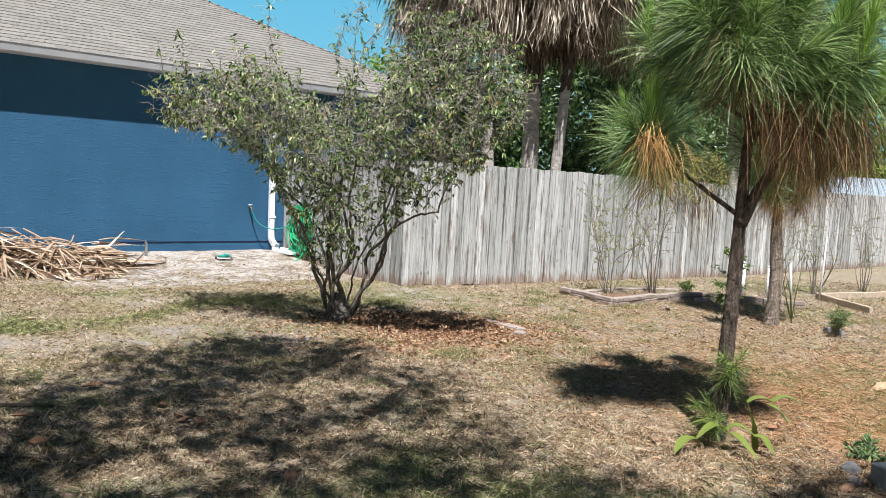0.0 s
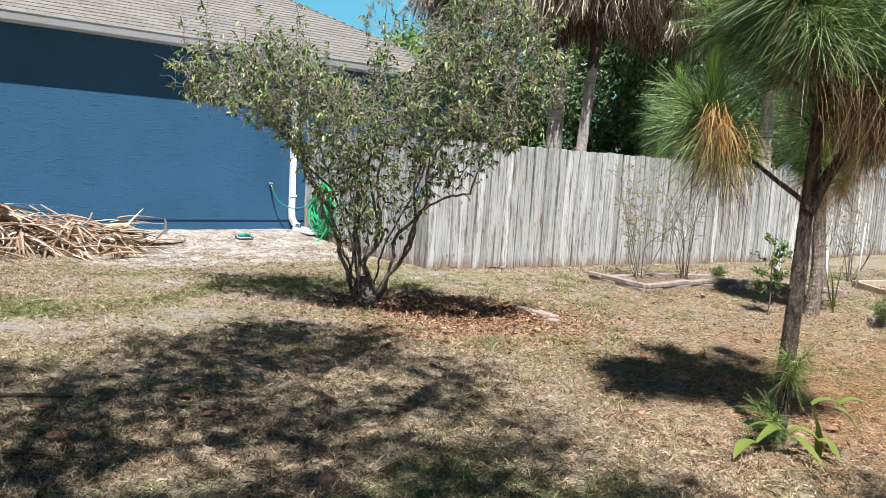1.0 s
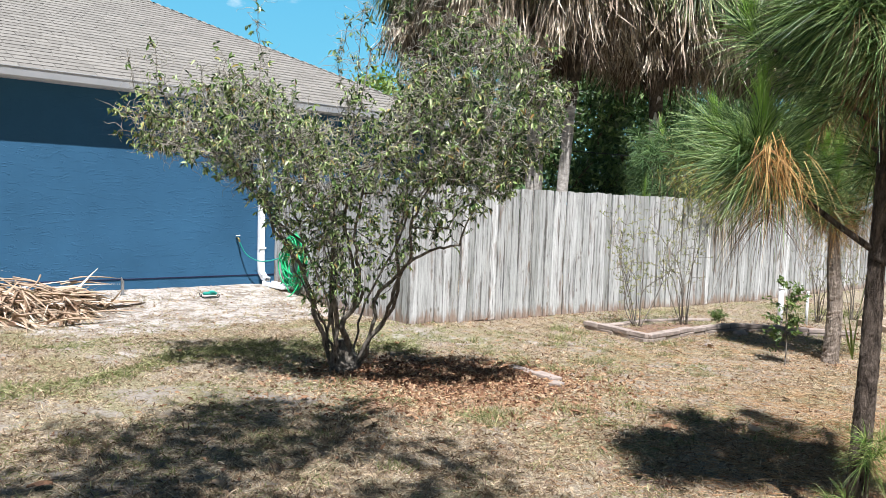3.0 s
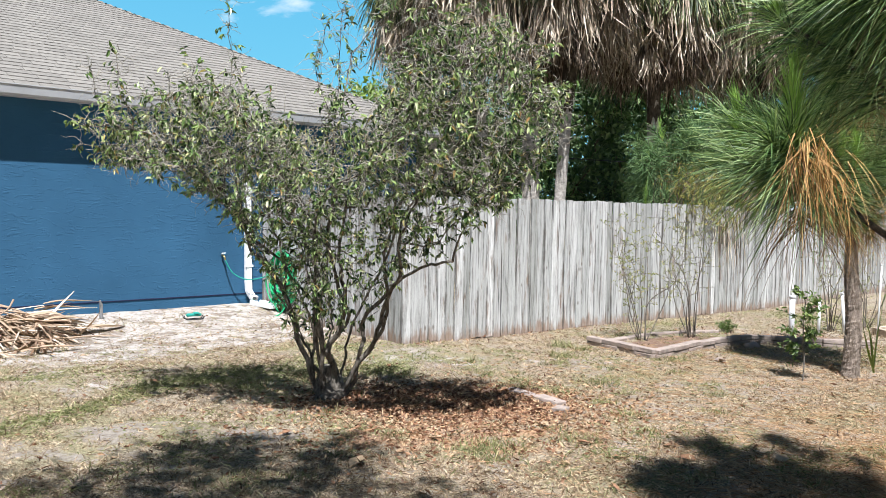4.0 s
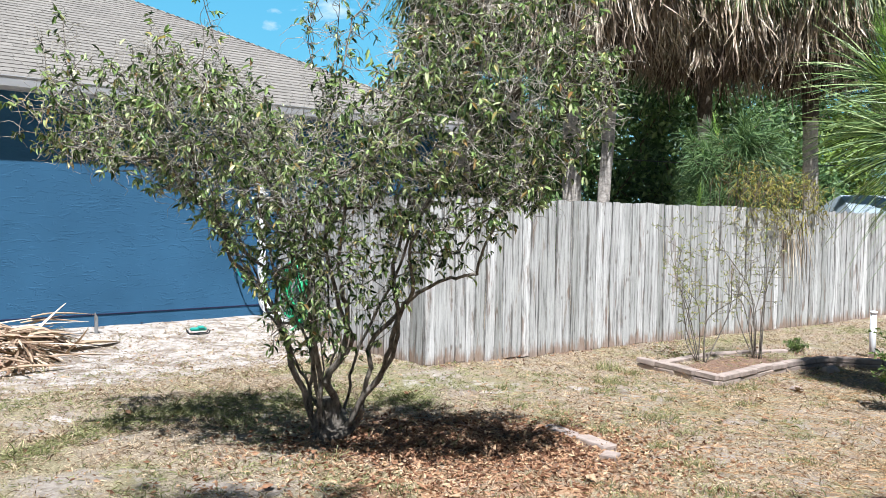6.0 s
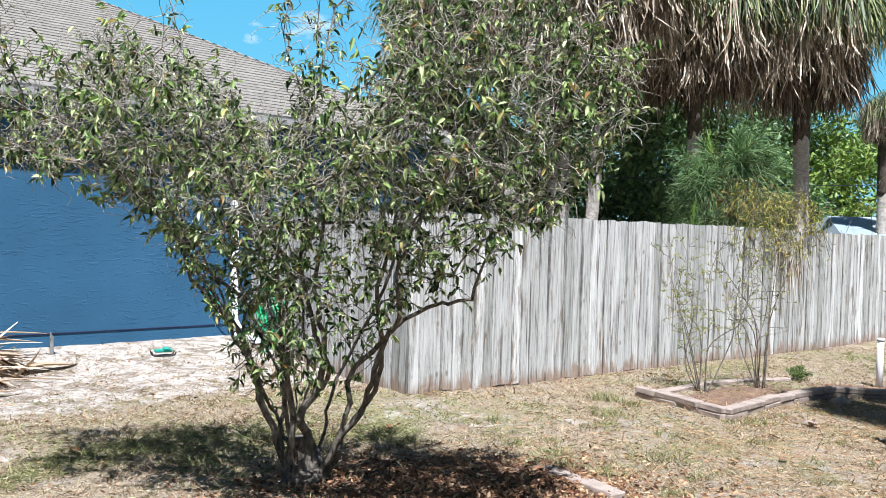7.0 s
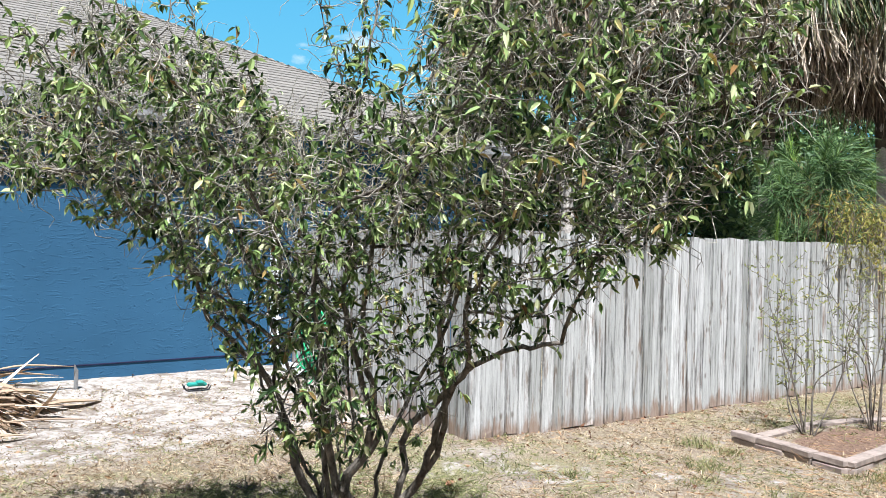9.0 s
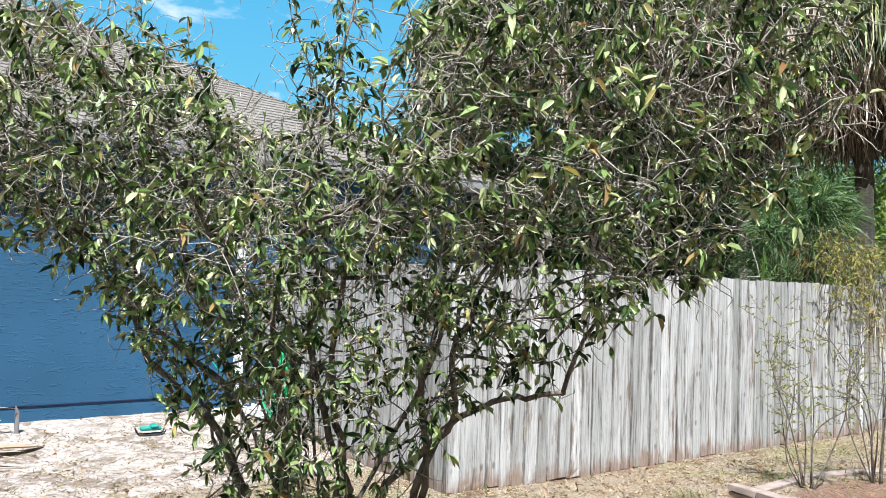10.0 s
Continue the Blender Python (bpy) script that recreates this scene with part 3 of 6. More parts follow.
def axis_steps(lo, hi, step, far):
    mid = np.arange(lo, hi + step / 2, step)
    out = [step]
    while sum(out) < far:
        out.append(out[-1] * 1.22)
    c = np.cumsum(out)
    return np.concatenate([(lo - c)[::-1], mid, hi + c])


gx, gy = axis_steps(-9, 10, 0.085, 1200), axis_steps(1.5, 17.5, 0.085, 1200)
GX, GY = np.meshgrid(gx, gy)
gverts = np.stack([GX, GY, gz(GX, GY)], 2).reshape(-1, 3)
nx = len(gx)
ii = (np.arange(len(gy) - 1)[:, None] * nx + np.arange(nx - 1)[None]).ravel()
ground = part("ground", mesh_of("ground", gverts, np.stack([ii, ii + 1, ii + nx + 1, ii + nx], 1), M_GROUND, True))
tagged(ground, "dry patchy lawn with bare sand, mulch and pine straw", "ground", "", "structure")
zl = ground.data.color_attributes.new("zones", "FLOAT_COLOR", "POINT")
zx, zy = gverts[:, 0], gverts[:, 1]
zl.data.foreach_set("color", np.stack([zone_sand(zx, zy), zone_mulch(zx, zy), zone_straw(zx, zy), zone_dirt(zx, zy)], 1).astype(np.float32).ravel())

# ---- house ----
EAVE_V, EAVE_Z, PITCH, EAVE_U, HALF = 12.53, 3.0, 0.5, 10.85, 6.2


def build_house():
    house = thing("house", "single-storey navy stucco house with grey shingle roof", "house", "", "", FRAME)
    U0, U1, V1 = -14.0, EAVE_U - 0.32, EAVE_V + 2 * HALF - 0.32
    bm = bmesh.new()
    box_bm((U1 - U0, 0.2, 3.0), ((U0 + U1) / 2, WALL_V + 0.1, 1.56), 0, bm)
    box_bm((0.2, V1 - WALL_V - 0.2, 3.0), (U1 - 0.1, (WALL_V + 0.2 + V1) / 2, 1.56), 0, bm)
    box_bm((U1 - U0 - 0.2, 0.2, 3.0), ((U0 + U1 - 0.2) / 2, V1 - 0.1, 1.56), 0, bm)
    part("wall", bm_mesh(bm, "house_wall", M_WALL), house)
    # plinth below the drip line, set back, and the metal drip bead
    bm = box_bm((U1 - U0 - 0.02, 0.2, 0.5), ((U0 + U1) / 2, WALL_V + 0.118, 0.055))
    box_bm((0.2, V1 - WALL_V - 0.4, 0.5), (U1 - 0.118, (WALL_V + V1) / 2, 0.055), 0, bm)
    part("plinth", bm_mesh(bm, "plinth", M_WALL), house)
    part("drip_bead", bm_mesh(box_bm((U1 - U0, 0.016, 0.017), ((U0 + U1) / 2, WALL_V - 0.002, 0.312), 0.003), "drip_bead", M_BEAD), house, "dark metal weep bead")
    # soffit and fascia with gutter
    part("soffit", bm_mesh(box_bm((U1 - U0 + 0.3, WALL_V - EAVE_V - 0.02, 0.02), ((U0 + U1) / 2 + 0.15, (WALL_V + EAVE_V) / 2, EAVE_Z + 0.03)), "soffit", M_SOFFIT), house)
    prof = [(0, 0.0), (-0.07, 0.0), (-0.10, 0.03), (-0.115, 0.13), (-0.125, 0.14), (-0.125, 0.15), (-0.105, 0.15), (-0.09, 0.04), (-0.065, 0.015), (0, 0.015)]
    bm = bmesh.new()
    rings = [[bm.verts.new((u, EAVE_V + 0.0 + a, EAVE_Z + b)) for a, b in prof] for u in (U0, EAVE_U)]
    for k in range(len(prof)):
        j = (k + 1) % len(prof)
        bm.faces.new((rings[0][k], rings[0][j], rings[1][j], rings[1][k]))
    bm.faces.new(rings[0][::-1])
    bm.faces.new(rings[1])
    part("gutter", bm_mesh(bm, "gutter", M_GUTTER), house, "pale grey metal rain gutter")
    part("fascia", bm_mesh(box_bm((EAVE_U - U0, 0.025, 0.17), ((U0 + EAVE_U) / 2, EAVE_V + 0.015, EAVE_Z + 0.085)), "fascia", M_GUTTER), house)
    part("fascia", bm_mesh(box_bm((0.025, 2 * HALF, 0.17), (EAVE_U - 0.012, EAVE_V + 0.03 + HALF, EAVE_Z + 0.085)), "fascia_side", M_GUTTER), house)
    # hip roof deck
    z0 = EAVE_Z + 0.135
    zr = z0 + PITCH * HALF
    bm = bmesh.new()
    c = [bm.verts.new(p) for p in ((U0, EAVE_V - 0.02, z0), (EAVE_U, EAVE_V - 0.02, z0), (EAVE_U, EAVE_V + 2 * HALF, z0), (U0, EAVE_V + 2 * HALF, z0), (EAVE_U - HALF, EAVE_V + HALF, zr), (U0, EAVE_V + HALF, zr))]
    for q in ((0, 1, 4, 5), (1, 2, 4), (2, 3, 5, 4), (0, 5, 3), (3, 2, 1, 0)):
        bm.faces.new([c[k] for k in q])
    roof = part("roof", bm_mesh(bm, "roof_deck", M_SHINGLE), house, "grey asphalt shingle hip roof")
    return house, roof, z0


house, roof, ROOF_Z = build_house()


def shingles():
    """Courses of shingle tabs on the slope above the gutter and on the hip end; each tab a thin wedge."""
    rng = np.random.default_rng(4)
    sl = math.hypot(1, PITCH)
    expo = 0.143
    shapes = []
    for k in range(6):
        w = 0.30 + 0.03 * (k % 3)
        t0, t1 = 0.010, 0.001
        v = [(0, 0, 0), (w, 0, 0), (w, expo + 0.02, 0), (0, expo + 0.02, 0), (0.003, 0, t0), (w - 0.003, 0, t0), (w - 0.003, expo + 0.02, t1), (0.003, expo + 0.02, t1)]
        shapes.append((w, mesh_of("shingle", v, [(4, 5, 6, 7), (0, 1, 5, 4), (1, 2, 6, 5), (3, 0, 4, 7)], M_SHINGLE)))
    tilt = math.degrees(math.atan(PITCH))
    rest, singles = Heap(), 0
    for row in range(48):
        s = row * expo
        dv, dz = s / sl, s / sl * PITCH
        if dv > HALF - 0.05:
            break
        u = EAVE_U - dv + 0.02
        while u > -3.5:
            w, me = shapes[rng.integers(6)]
            m = pose(u - w, EAVE_V - 0.075 + dv, ROOF_Z + dz + 0.012 + rng.uniform(-0.001, 0.001), tilt)
            if row < 8 and u > 0.6 and singles < 290:
                ob = new("shingle", me)
                ob.parent, ob.matrix_basis = roof, m
                singles += 1
            else:
                v = np.array([tuple(m @ x.co) for x in me.vertices])
                rest.add(v, [tuple(p.vertices) for p in me.polygons])
            u -= w + 0.004
    # hip end, seen edge on
    for row in range(48):
        s = row * expo
        d = s / sl
        if d > HALF - 0.05:
            break
        v0 = EAVE_V + d
        while v0 < EAVE_V + 2 * HALF - d:
            w, me = shapes[rng.integers(6)]
            m = pose(EAVE_U + 0.035 - d, v0, ROOF_Z + d * PITCH + 0.012, 0, 0, 90) @ pose(0, 0, 0, tilt)
            rest.add(np.array([tuple(m @ x.co) for x in me.vertices]), [tuple(p.vertices) for p in me.polygons])
            v0 += w + 0.004
    ob = part("shingle_rest", rest.mesh("shingle_rest", M_SHINGLE_JOINED), roof)
    tagged(ob, "", "", "", "stuff")
    # ridge caps down the hip
    cap = bmesh.new()
    n = int(HALF * math.sqrt(2 + PITCH ** 2) / 0.15)
    for k in range(n):
        t = k / n
        a = Vector((EAVE_U - HALF * t, EAVE_V + HALF * t, ROOF_Z + PITCH * HALF * t + 0.03))
        dirv = Vector((-1, 1, PITCH)).normalized()
        box_bm((0.2, 0.17, 0.012), a, 0.003, cap, look((0, 0, 0), dirv).to_3x3().to_4x4() @ pose(0, 0, 0, 90 - 3, 0, 0))
    part("hip_cap", bm_mesh(cap, "hip_cap", M_SHINGLE_JOINED), roof)


def joined_shingle():
    m = mat_shingle()
    nt = m.node_tree
    for n in list(nt.nodes):
        if n.bl_idname == "ShaderNodeObjectInfo":
            g = nt.nodes.new("ShaderNodeNewGeometry")
            for l in list(n.outputs["Random"].links):
                nt.links.new(g.outputs["Random Per Island"], l.to_socket)
    m.name = "asphalt_shingle_joined"
    return m


M_SHINGLE_JOINED = joined_shingle()

# ---- shrub ----


def build_bush():
    rng = np.random.default_rng(11)
    cx, cy = -1.08, 8.45
    bush = thing("shrub", "large vase-shaped shrub with crooked grey stems and sparse small leaves", "shrub", "", "", on(cx, cy, -0.02))
    nodes, parents, owner = [np.array((0, 0, -0.16))], [-1], [0]
    # way round (degrees), foot radius, reach, height and fork of the main stems
    mains = ((178, 0.12, 0.82, 1.35, 0.42), (200, 0.08, 0.80, 1.45, 0.55), (150, 0.10, 0.55, 1.6, 0.4), (95, 0.07, 0.35, 1.7, 0.5), (255, 0.10, 0.5, 1.55, 0.45), (300, 0.09, 0.35, 1.7, 0.38), (350, 0.09, 0.75, 1.5, 0.35), (8, 0.13, 1.12, 1.45, 0.45), (45, 0.09, 0.7, 1.55, 0.5), (120, 0.05, 0.3, 1.6, 0.6), (225, 0.06, 0.3, 1.6, 0.5))
    count = len(mains)

    def grow(k, last, p, way, goal, n):
        """A crooked stem from p that wanders to its goal."""
        for i in range(n):
            left = n - i
            way = 0.45 * way + 0.55 * (goal - p) / left + rng.normal(size=3) * (0.019 if n < 9 else 0.012)
            p = p + way
            nodes.append(p)
            parents.append(last)
            owner.append(k)
            last = len(nodes) - 1
        return last, p, way

    for k, (az, r0, reach, high, fork) in enumerate(mains):
        a = radians(az + rng.uniform(-8, 8))
        out = np.array((math.cos(a), math.sin(a), 0))
        side = np.array((-out[1], out[0], 0))
        reach, tilt = reach * 0.9, np.array((0, -0.42, 0))
        mid = out * (r0 + reach * fork * 0.55) + tilt * fork * 0.6 + np.array((0, 0, high * fork)) + rng.normal(size=3) * 0.03
        last, p, way = grow(k, 0, out * r0 * 0.85 + np.array((0, 0, 0.0)), np.array((0, 0, 0.075)) + out * 0.012, mid, int(high * fork / 0.075))
        for turn in (-0.22, 0.2):
            goal = out * reach * rng.uniform(0.8, 1.05) + tilt * rng.uniform(0.8, 1.3) + side * reach * turn * rng.uniform(0.7, 1.5) + np.array((0, 0, high * rng.uniform(0.85, 1.1)))
            grow(k, last, p, way, goal, int(np.linalg.norm(goal - p) / 0.075))
    goals = []

    def lean_out(x, y, z):
        """The crown leans out over the lawn, its right lobe most."""
        far = float(smoothstep(0.3, 1.2, x))
        f = 0.83 + 0.04 * float(smoothstep(-0.6, 0.2, x)) + 0.09 * far
        return x * f + 0.02, y * 0.66 - 0.72 - 0.32 * far, 1.62 + (z - 1.62) * f

    while len(goals) < 3400:
        z, q, y = rng.uniform(0.6, 3.2), rng.uniform(-1, 1), rng.uniform(-1, 1)
        # reach of the crown to either side at each height
        xl = np.interp(z, (0.55, 0.95, 1.4, 1.6, 1.9, 2.05, 2.5, 2.75, 3.1), (-0.3, -0.5, -0.72, -0.92, -1.36, -2.05, -2.3, -1.5, -0.3))
        xr = np.interp(z, (0.55, 1.0, 1.5, 1.65, 2.05, 2.35, 2.7, 2.95, 3.2), (0.35, 0.6, 1.12, 1.36, 1.76, 1.88, 1.8, 1.6, 1.2))
        x = xl + (xr - xl) * (0.5 + 0.5 * q)
        deep = np.interp(z, (0.6, 1.4, 2.0, 2.6, 3.2), (0.3, 0.65, 1.1, 1.15, 0.7)) * math.sqrt(max(0.0, 1 - q * q * 0.85))
        lump = 1 + 0.12 * math.sin(5.1 * x + 2.0 * z) + 0.10 * math.sin(8.3 * z - 3 * x)
        y *= deep * lump
        top = np.interp(x, (-2.4, -1.9, -1.5, -1.0, -0.45, -0.2, 0.1, 0.4, 0.6, 0.75, 1.35, 1.7, 1.95), (2.45, 2.62, 2.7, 2.82, 2.62, 2.45, 2.4, 2.45, 2.75, 3.1, 3.1, 2.9, 2.3)) - 0.10 * abs(y) + 0.05 * math.sin(9 * x + 3 * y)
        if z > top or rng.uniform() > deep * 1.1:
            continue
        if z < 1.5 and rng.uniform() < np.interp(z, (0.6, 1.1, 1.5), (0.85, 0.78, 0.5)):
            continue
        if abs(y) < 0.55 * deep and abs(q) < 0.6 and z < 2.1 and rng.uniform() < 0.55:
            continue
        if z > 2.3 and x < 0.25 and rng.uniform() < 0.52:
            continue
        # looser hollows, so that the outline breaks into lumps
        if math.sin(4.1 * x + 1) * math.sin(4.7 * y + 2) * math.sin(4.9 * z) > 0.38:
            continue
        goals.append(lean_out(x, y, z))
    # tall bare shoots above the crown
    for x, y, h in ((-0.92, 0.1, 3.6), (0.02, -0.2, 3.3), (0.12, 0.25, 3.5), (0.42, 0.1, 3.6), (-2.2, 0.2, 3.05), (-1.75, -0.5, 3.05), (-1.45, 0.1, 3.0), (-1.2, -0.1, 3.1), (0.75, -0.2, 3.55), (-0.75, -0.3, 3.1), (1.3, 0.2, 3.4), (0.55, 0.4, 3.6)):
        for z in np.arange(2.3, h, 0.09):
            goals.append(lean_out(x + rng.normal() * 0.03 + (z - 2.6) * rng.normal() * 0.05, y + rng.normal() * 0.03, z))
    N, par = colonize(nodes, parents, goals, 0.085, 1.0, 0.105, 90, rng, 0.02)
    for i in range(len(owner), len(N)):
        owner.append(owner[par[i]])
    owner = np.array(owner)
    rad, kids = limb_radii(par, 0.0026, 2.02, 0.05)
    # stems thin out steadily away from the foot
    run = np.zeros(len(N))
    for i in range(1, len(N)):
        run[i] = run[par[i]] + np.linalg.norm(N[i] - N[par[i]])
    rad = np.minimum(rad, np.interp(run, (0, 0.35, 0.8, 1.4, 2.0, 3.0), (0.050, 0.039, 0.024, 0.0145, 0.010, 0.006)))
    idx = np.arange(1, len(N))
    fine = idx[(rad[idx] < 0.010) & (N[idx, 2] > 0.45)]
    reps = np.repeat(fine, 3)
    reps = reps[rng.uniform(size=len(reps)) < np.where((N[reps, 2] > 2.52) & (N[reps, 0] < 0.45), 0.34, np.interp(N[reps, 2], (0.5, 1.1, 1.5, 1.9), (0.3, 0.5, 0.62, 0.72)))]
    out = N[reps] - np.array((0, -0.5, 1.2))
    out /= np.linalg.norm(out, axis=1, keepdims=True)
    way = rng.normal(size=(len(reps), 3)) + out * 0.7
    way[:, 2] -= 0.15
    way /= np.linalg.norm(way, axis=1, keepdims=True)
    ln = rng.uniform(0.04, 0.14, len(reps))[:, None]
    for k in range(count):
        wood = Heap()
        mine = idx[owner[idx] == k]
        thick = rad[mine] > 0.009
        for sel, sides in ((mine[thick], 7), (mine[~thick], 4)):
            if len(sel):
                d = N[sel] - N[par[sel]]
                wood.add(*prisms(N[par[sel]] - d * 0.12, N[sel] + d * 0.12, np.minimum(rad[par[sel]], rad[sel] * 1.25), rad[sel], sides))
        part("stem", wood.mesh("shrub_stem", M_BUSH_BARK, True), bush)
    foot = smooth_line([(0.0, 0.0, -0.08), (0.01, 0.0, 0.04), (0.0, -0.01, 0.16), (-0.01, -0.02, 0.30)], 5)
    part("root_crown", Heap().add(*tube(foot, [np.interp(i, (0, 4, 9, 15), (0.18, 0.15, 0.12, 0.05)) for i in range(len(foot))], 14, 0.22, rng)).mesh("shrub_foot", M_BUSH_BARK, True), bush, "gnarled mottled root crown")
    # bare pale twigs tangled through the crown
    share = np.interp(N[fine, 2], (0.6, 1.3, 1.9), (0.06, 0.25, 1.0))
    q = rng.choice(fine, 5200, p=share / share.sum())
    p = N[q]
    spray, bare = Heap(), Heap()
    spray.add(*prisms(N[reps], N[reps] + way * ln, 0.0018, 0.0010, 3))
    tagged(part("leaf_twig", spray.mesh("shrub_leaf_twig", M_BUSH_BARK, True), bush, "thin brown leaf-bearing twigs"), "", "", "", "stuff")
    d = rng.normal(size=p.shape) * (1, 1, 0.8) + (0, 0, 0.1)
    for step in range(5):
        d /= np.linalg.norm(d, axis=1, keepdims=True)
        e = p + d * rng.uniform(0.025, 0.065, (len(p), 1))
        bare.add(*prisms(p, e, 0.0027 - 0.00035 * step, 0.0023 - 0.00035 * step, 3))
        p, d = e, d + rng.normal(size=p.shape) * 0.6
    tagged(part("bare_twig", bare.mesh("shrub_twig", M_TWIG, True), bush, "pale leafless twigs"), "", "", "", "stuff")
    leaves = Heap()
    for k in range(7):
        s = rng.uniform(0.25, 1.05, (len(reps), 1))
        b = N[reps] + way * ln * s
        d = way * 0.5 + rng.normal(size=way.shape) * 0.65
        d[:, 2] -= 0.40
        keep = rng.uniform(size=len(reps)) < 0.92
        n = int(keep.sum())
        L = rng.uniform(0.023, 0.055, n)
        leaves.add(*ovals(b[keep], d[keep], L, L * rng.uniform(0.25, 0.40, n), rng, 0.4, 0.8, (0.1, -1.2, 2.0)))
    part("foliage", leaves.mesh("shrub_foliage", M_BUSH_LEAF), bush)
    return bush


build_bush()

# ---- pines ----


def tuft(green, young, dry, at, axis, rng, size=1.0, n=300, dead=0.25, fresh=0.3, sag=0.0, wide=0.0):
    axis = np.array(axis, float)
    axis /= np.linalg.norm(axis)
    a = np.cross(axis, (0.3, 0.2, 0.9))
    a /= np.linalg.norm(a)
    b = np.cross(axis, a)

    def spray(k, s0, s1, ang0, ang1, ln, wd, droop, heap):
        s = rng.uniform(s0, s1, k)
        th = rng.uniform(0, 2 * math.pi, k)
        f = (s - s0) / (s1 - s0 + 1e-6)
        ang = np.radians(ang0 + (ang1 - ang0) * f + rng.normal(size=k) * 9)
        rd = np.cos(th)[:, None] * a + np.sin(th)[:, None] * b
        d = np.cos(ang)[:, None] * axis + np.sin(ang)[:, None] * rd
        base = np.array(at) + axis * (s * size)[:, None]
        heap.add(*strands(base, d, ln * size * rng.uniform(0.65, 1.1, k), wd, rng, droop * rng.uniform(0.4, 1.5, k), 4, 0.07))

    spray(n, -0.24, 0.10, 96, 22, 0.33 if sag < 0.3 else 0.28, wide or (0.0060 if sag < 0.3 else 0.015), 0.12 + sag, green)
    if rng.uniform() < fresh:
        axis = axis * 0.35 + np.array((0, 0, 1.0))
        axis /= np.linalg.norm(axis)
        a = np.cross(axis, (0.9, 0.2, 0.1))
        a /= np.linalg.norm(a)
        b = np.cross(axis, a)
        spray(int(n * 0.75), 0.02, 0.28, 30, 8, 0.15, 0.0075, 0.0, young)
    if rng.uniform() < dead:
        spray(int(n * 0.55), -0.36, -0.08, 120, 60, 0.27, 0.0048, 0.95, dry)


def build_pine(x, y, trunk, girth, limbs, label, rng, size=1.0, n=300, group="young pines", bark=None, leaf=None, fresh=1.0, sag=0.0, withered=None):
    """limbs: height on the trunk, way round (degrees), length, rise, shoots, share of dead needles."""
    pine = thing("pine_tree", label, "pine tree", group, "", on(x, y, -0.03))
    line = smooth_line(trunk, 26)
    m = len(line)
    rr = [np.interp(i / (m - 1), (0, 0.06, 0.4, 1), (girth * 1.2, girth, girth * 0.85, girth * 0.25)) for i in range(m)]
    part("trunk", Heap().add(*tube(line, rr, 18, 0.06, rng)).mesh("pine_trunk", bark or M_PINE_BARK), pine)
    green, young, dry = Heap(), Heap(), Heap()
    zs = [p.z for p in line]
    for h, az, ln, rise, shoots, dead in limbs:
        twigs = Heap()
        j = int(np.argmin([abs(z - h) for z in zs]))
        p0 = line[j]
        a = radians(az)
        out = Vector((math.cos(a), math.sin(a), 0))
        pts = [p0, p0 + out * ln * 0.4 + Vector((0, 0, rise * 0.3)), p0 + out * ln * 0.8 + Vector((0, 0, rise * 0.65)), p0 + out * ln + Vector((0, 0, rise))]
        ln2 = smooth_line(pts, 5)
        r0 = 0.012 + 0.012 * ln
        twigs.add(*tube(ln2, [r0 * (1 - 0.65 * i / (len(ln2) - 1)) for i in range(len(ln2))], 7, 0.06, rng))
        end, axis = ln2[-1], (ln2[-1] - ln2[-3]).normalized()
        tuft(green, young, dry, end, axis + Vector((0, 0, 0.5)), rng, size, n, dead, 0.55 * fresh, sag)
        for k in range(shoots):
            s = rng.uniform(0.5, 0.98)
            q = ln2[int(s * (len(ln2) - 1))]
            b = a + rng.choice((-1, 1)) * rng.uniform(0.5, 1.4)
            d = Vector((math.cos(b), math.sin(b), rng.uniform(-0.1, 0.8))).normalized()
            e = q + d * rng.uniform(0.18, 0.42)
            twigs.add(*tube([q, (q + e) / 2 + Vector((0, 0, -0.02)), e], [0.011, 0.009, 0.006], 6))
            tuft(green, young, dry, e, d + Vector((0, 0, 0.45)), rng, size, n, dead, 0.35 * fresh, sag)
        part("branch", twigs.mesh("pine_branch", M_PINE_BARK, True), pine)
    part("foliage", green.mesh("pine_foliage", leaf or M_NEEDLE), pine)
    if young.n:
        tagged(part("new_growth", young.mesh("pine_new", M_NEEDLE_NEW), pine, "bright green new candles"), "", "", "", "stuff")
    if dry.n:
        tagged(part("dry_foliage", dry.mesh("pine_dry", withered or M_NEEDLE_DRY), pine, "brown dead needles"), "", "", "", "stuff")
    return pine


rng = np.random.default_rng(21)
limbs = [(1.47, 176, 0.56, 0.5, 6, 0.12), (2.35, 248, 0.44, 0.2, 2, 0.05), (2.4, 222, 0.45, 0.25, 2, 0.05), (2.05, 185, 0.36, 0.28, 2, 0.1), (2.2, 215, 0.40, 0.35, 2, 0.1), (2.35, 150, 0.3, 0.3, 1, 0.1), (2.6, -12, 0.7, 0.3, 2, 0.1), (2.9, 22, 0.7, 0.3, 2, 0.1)]
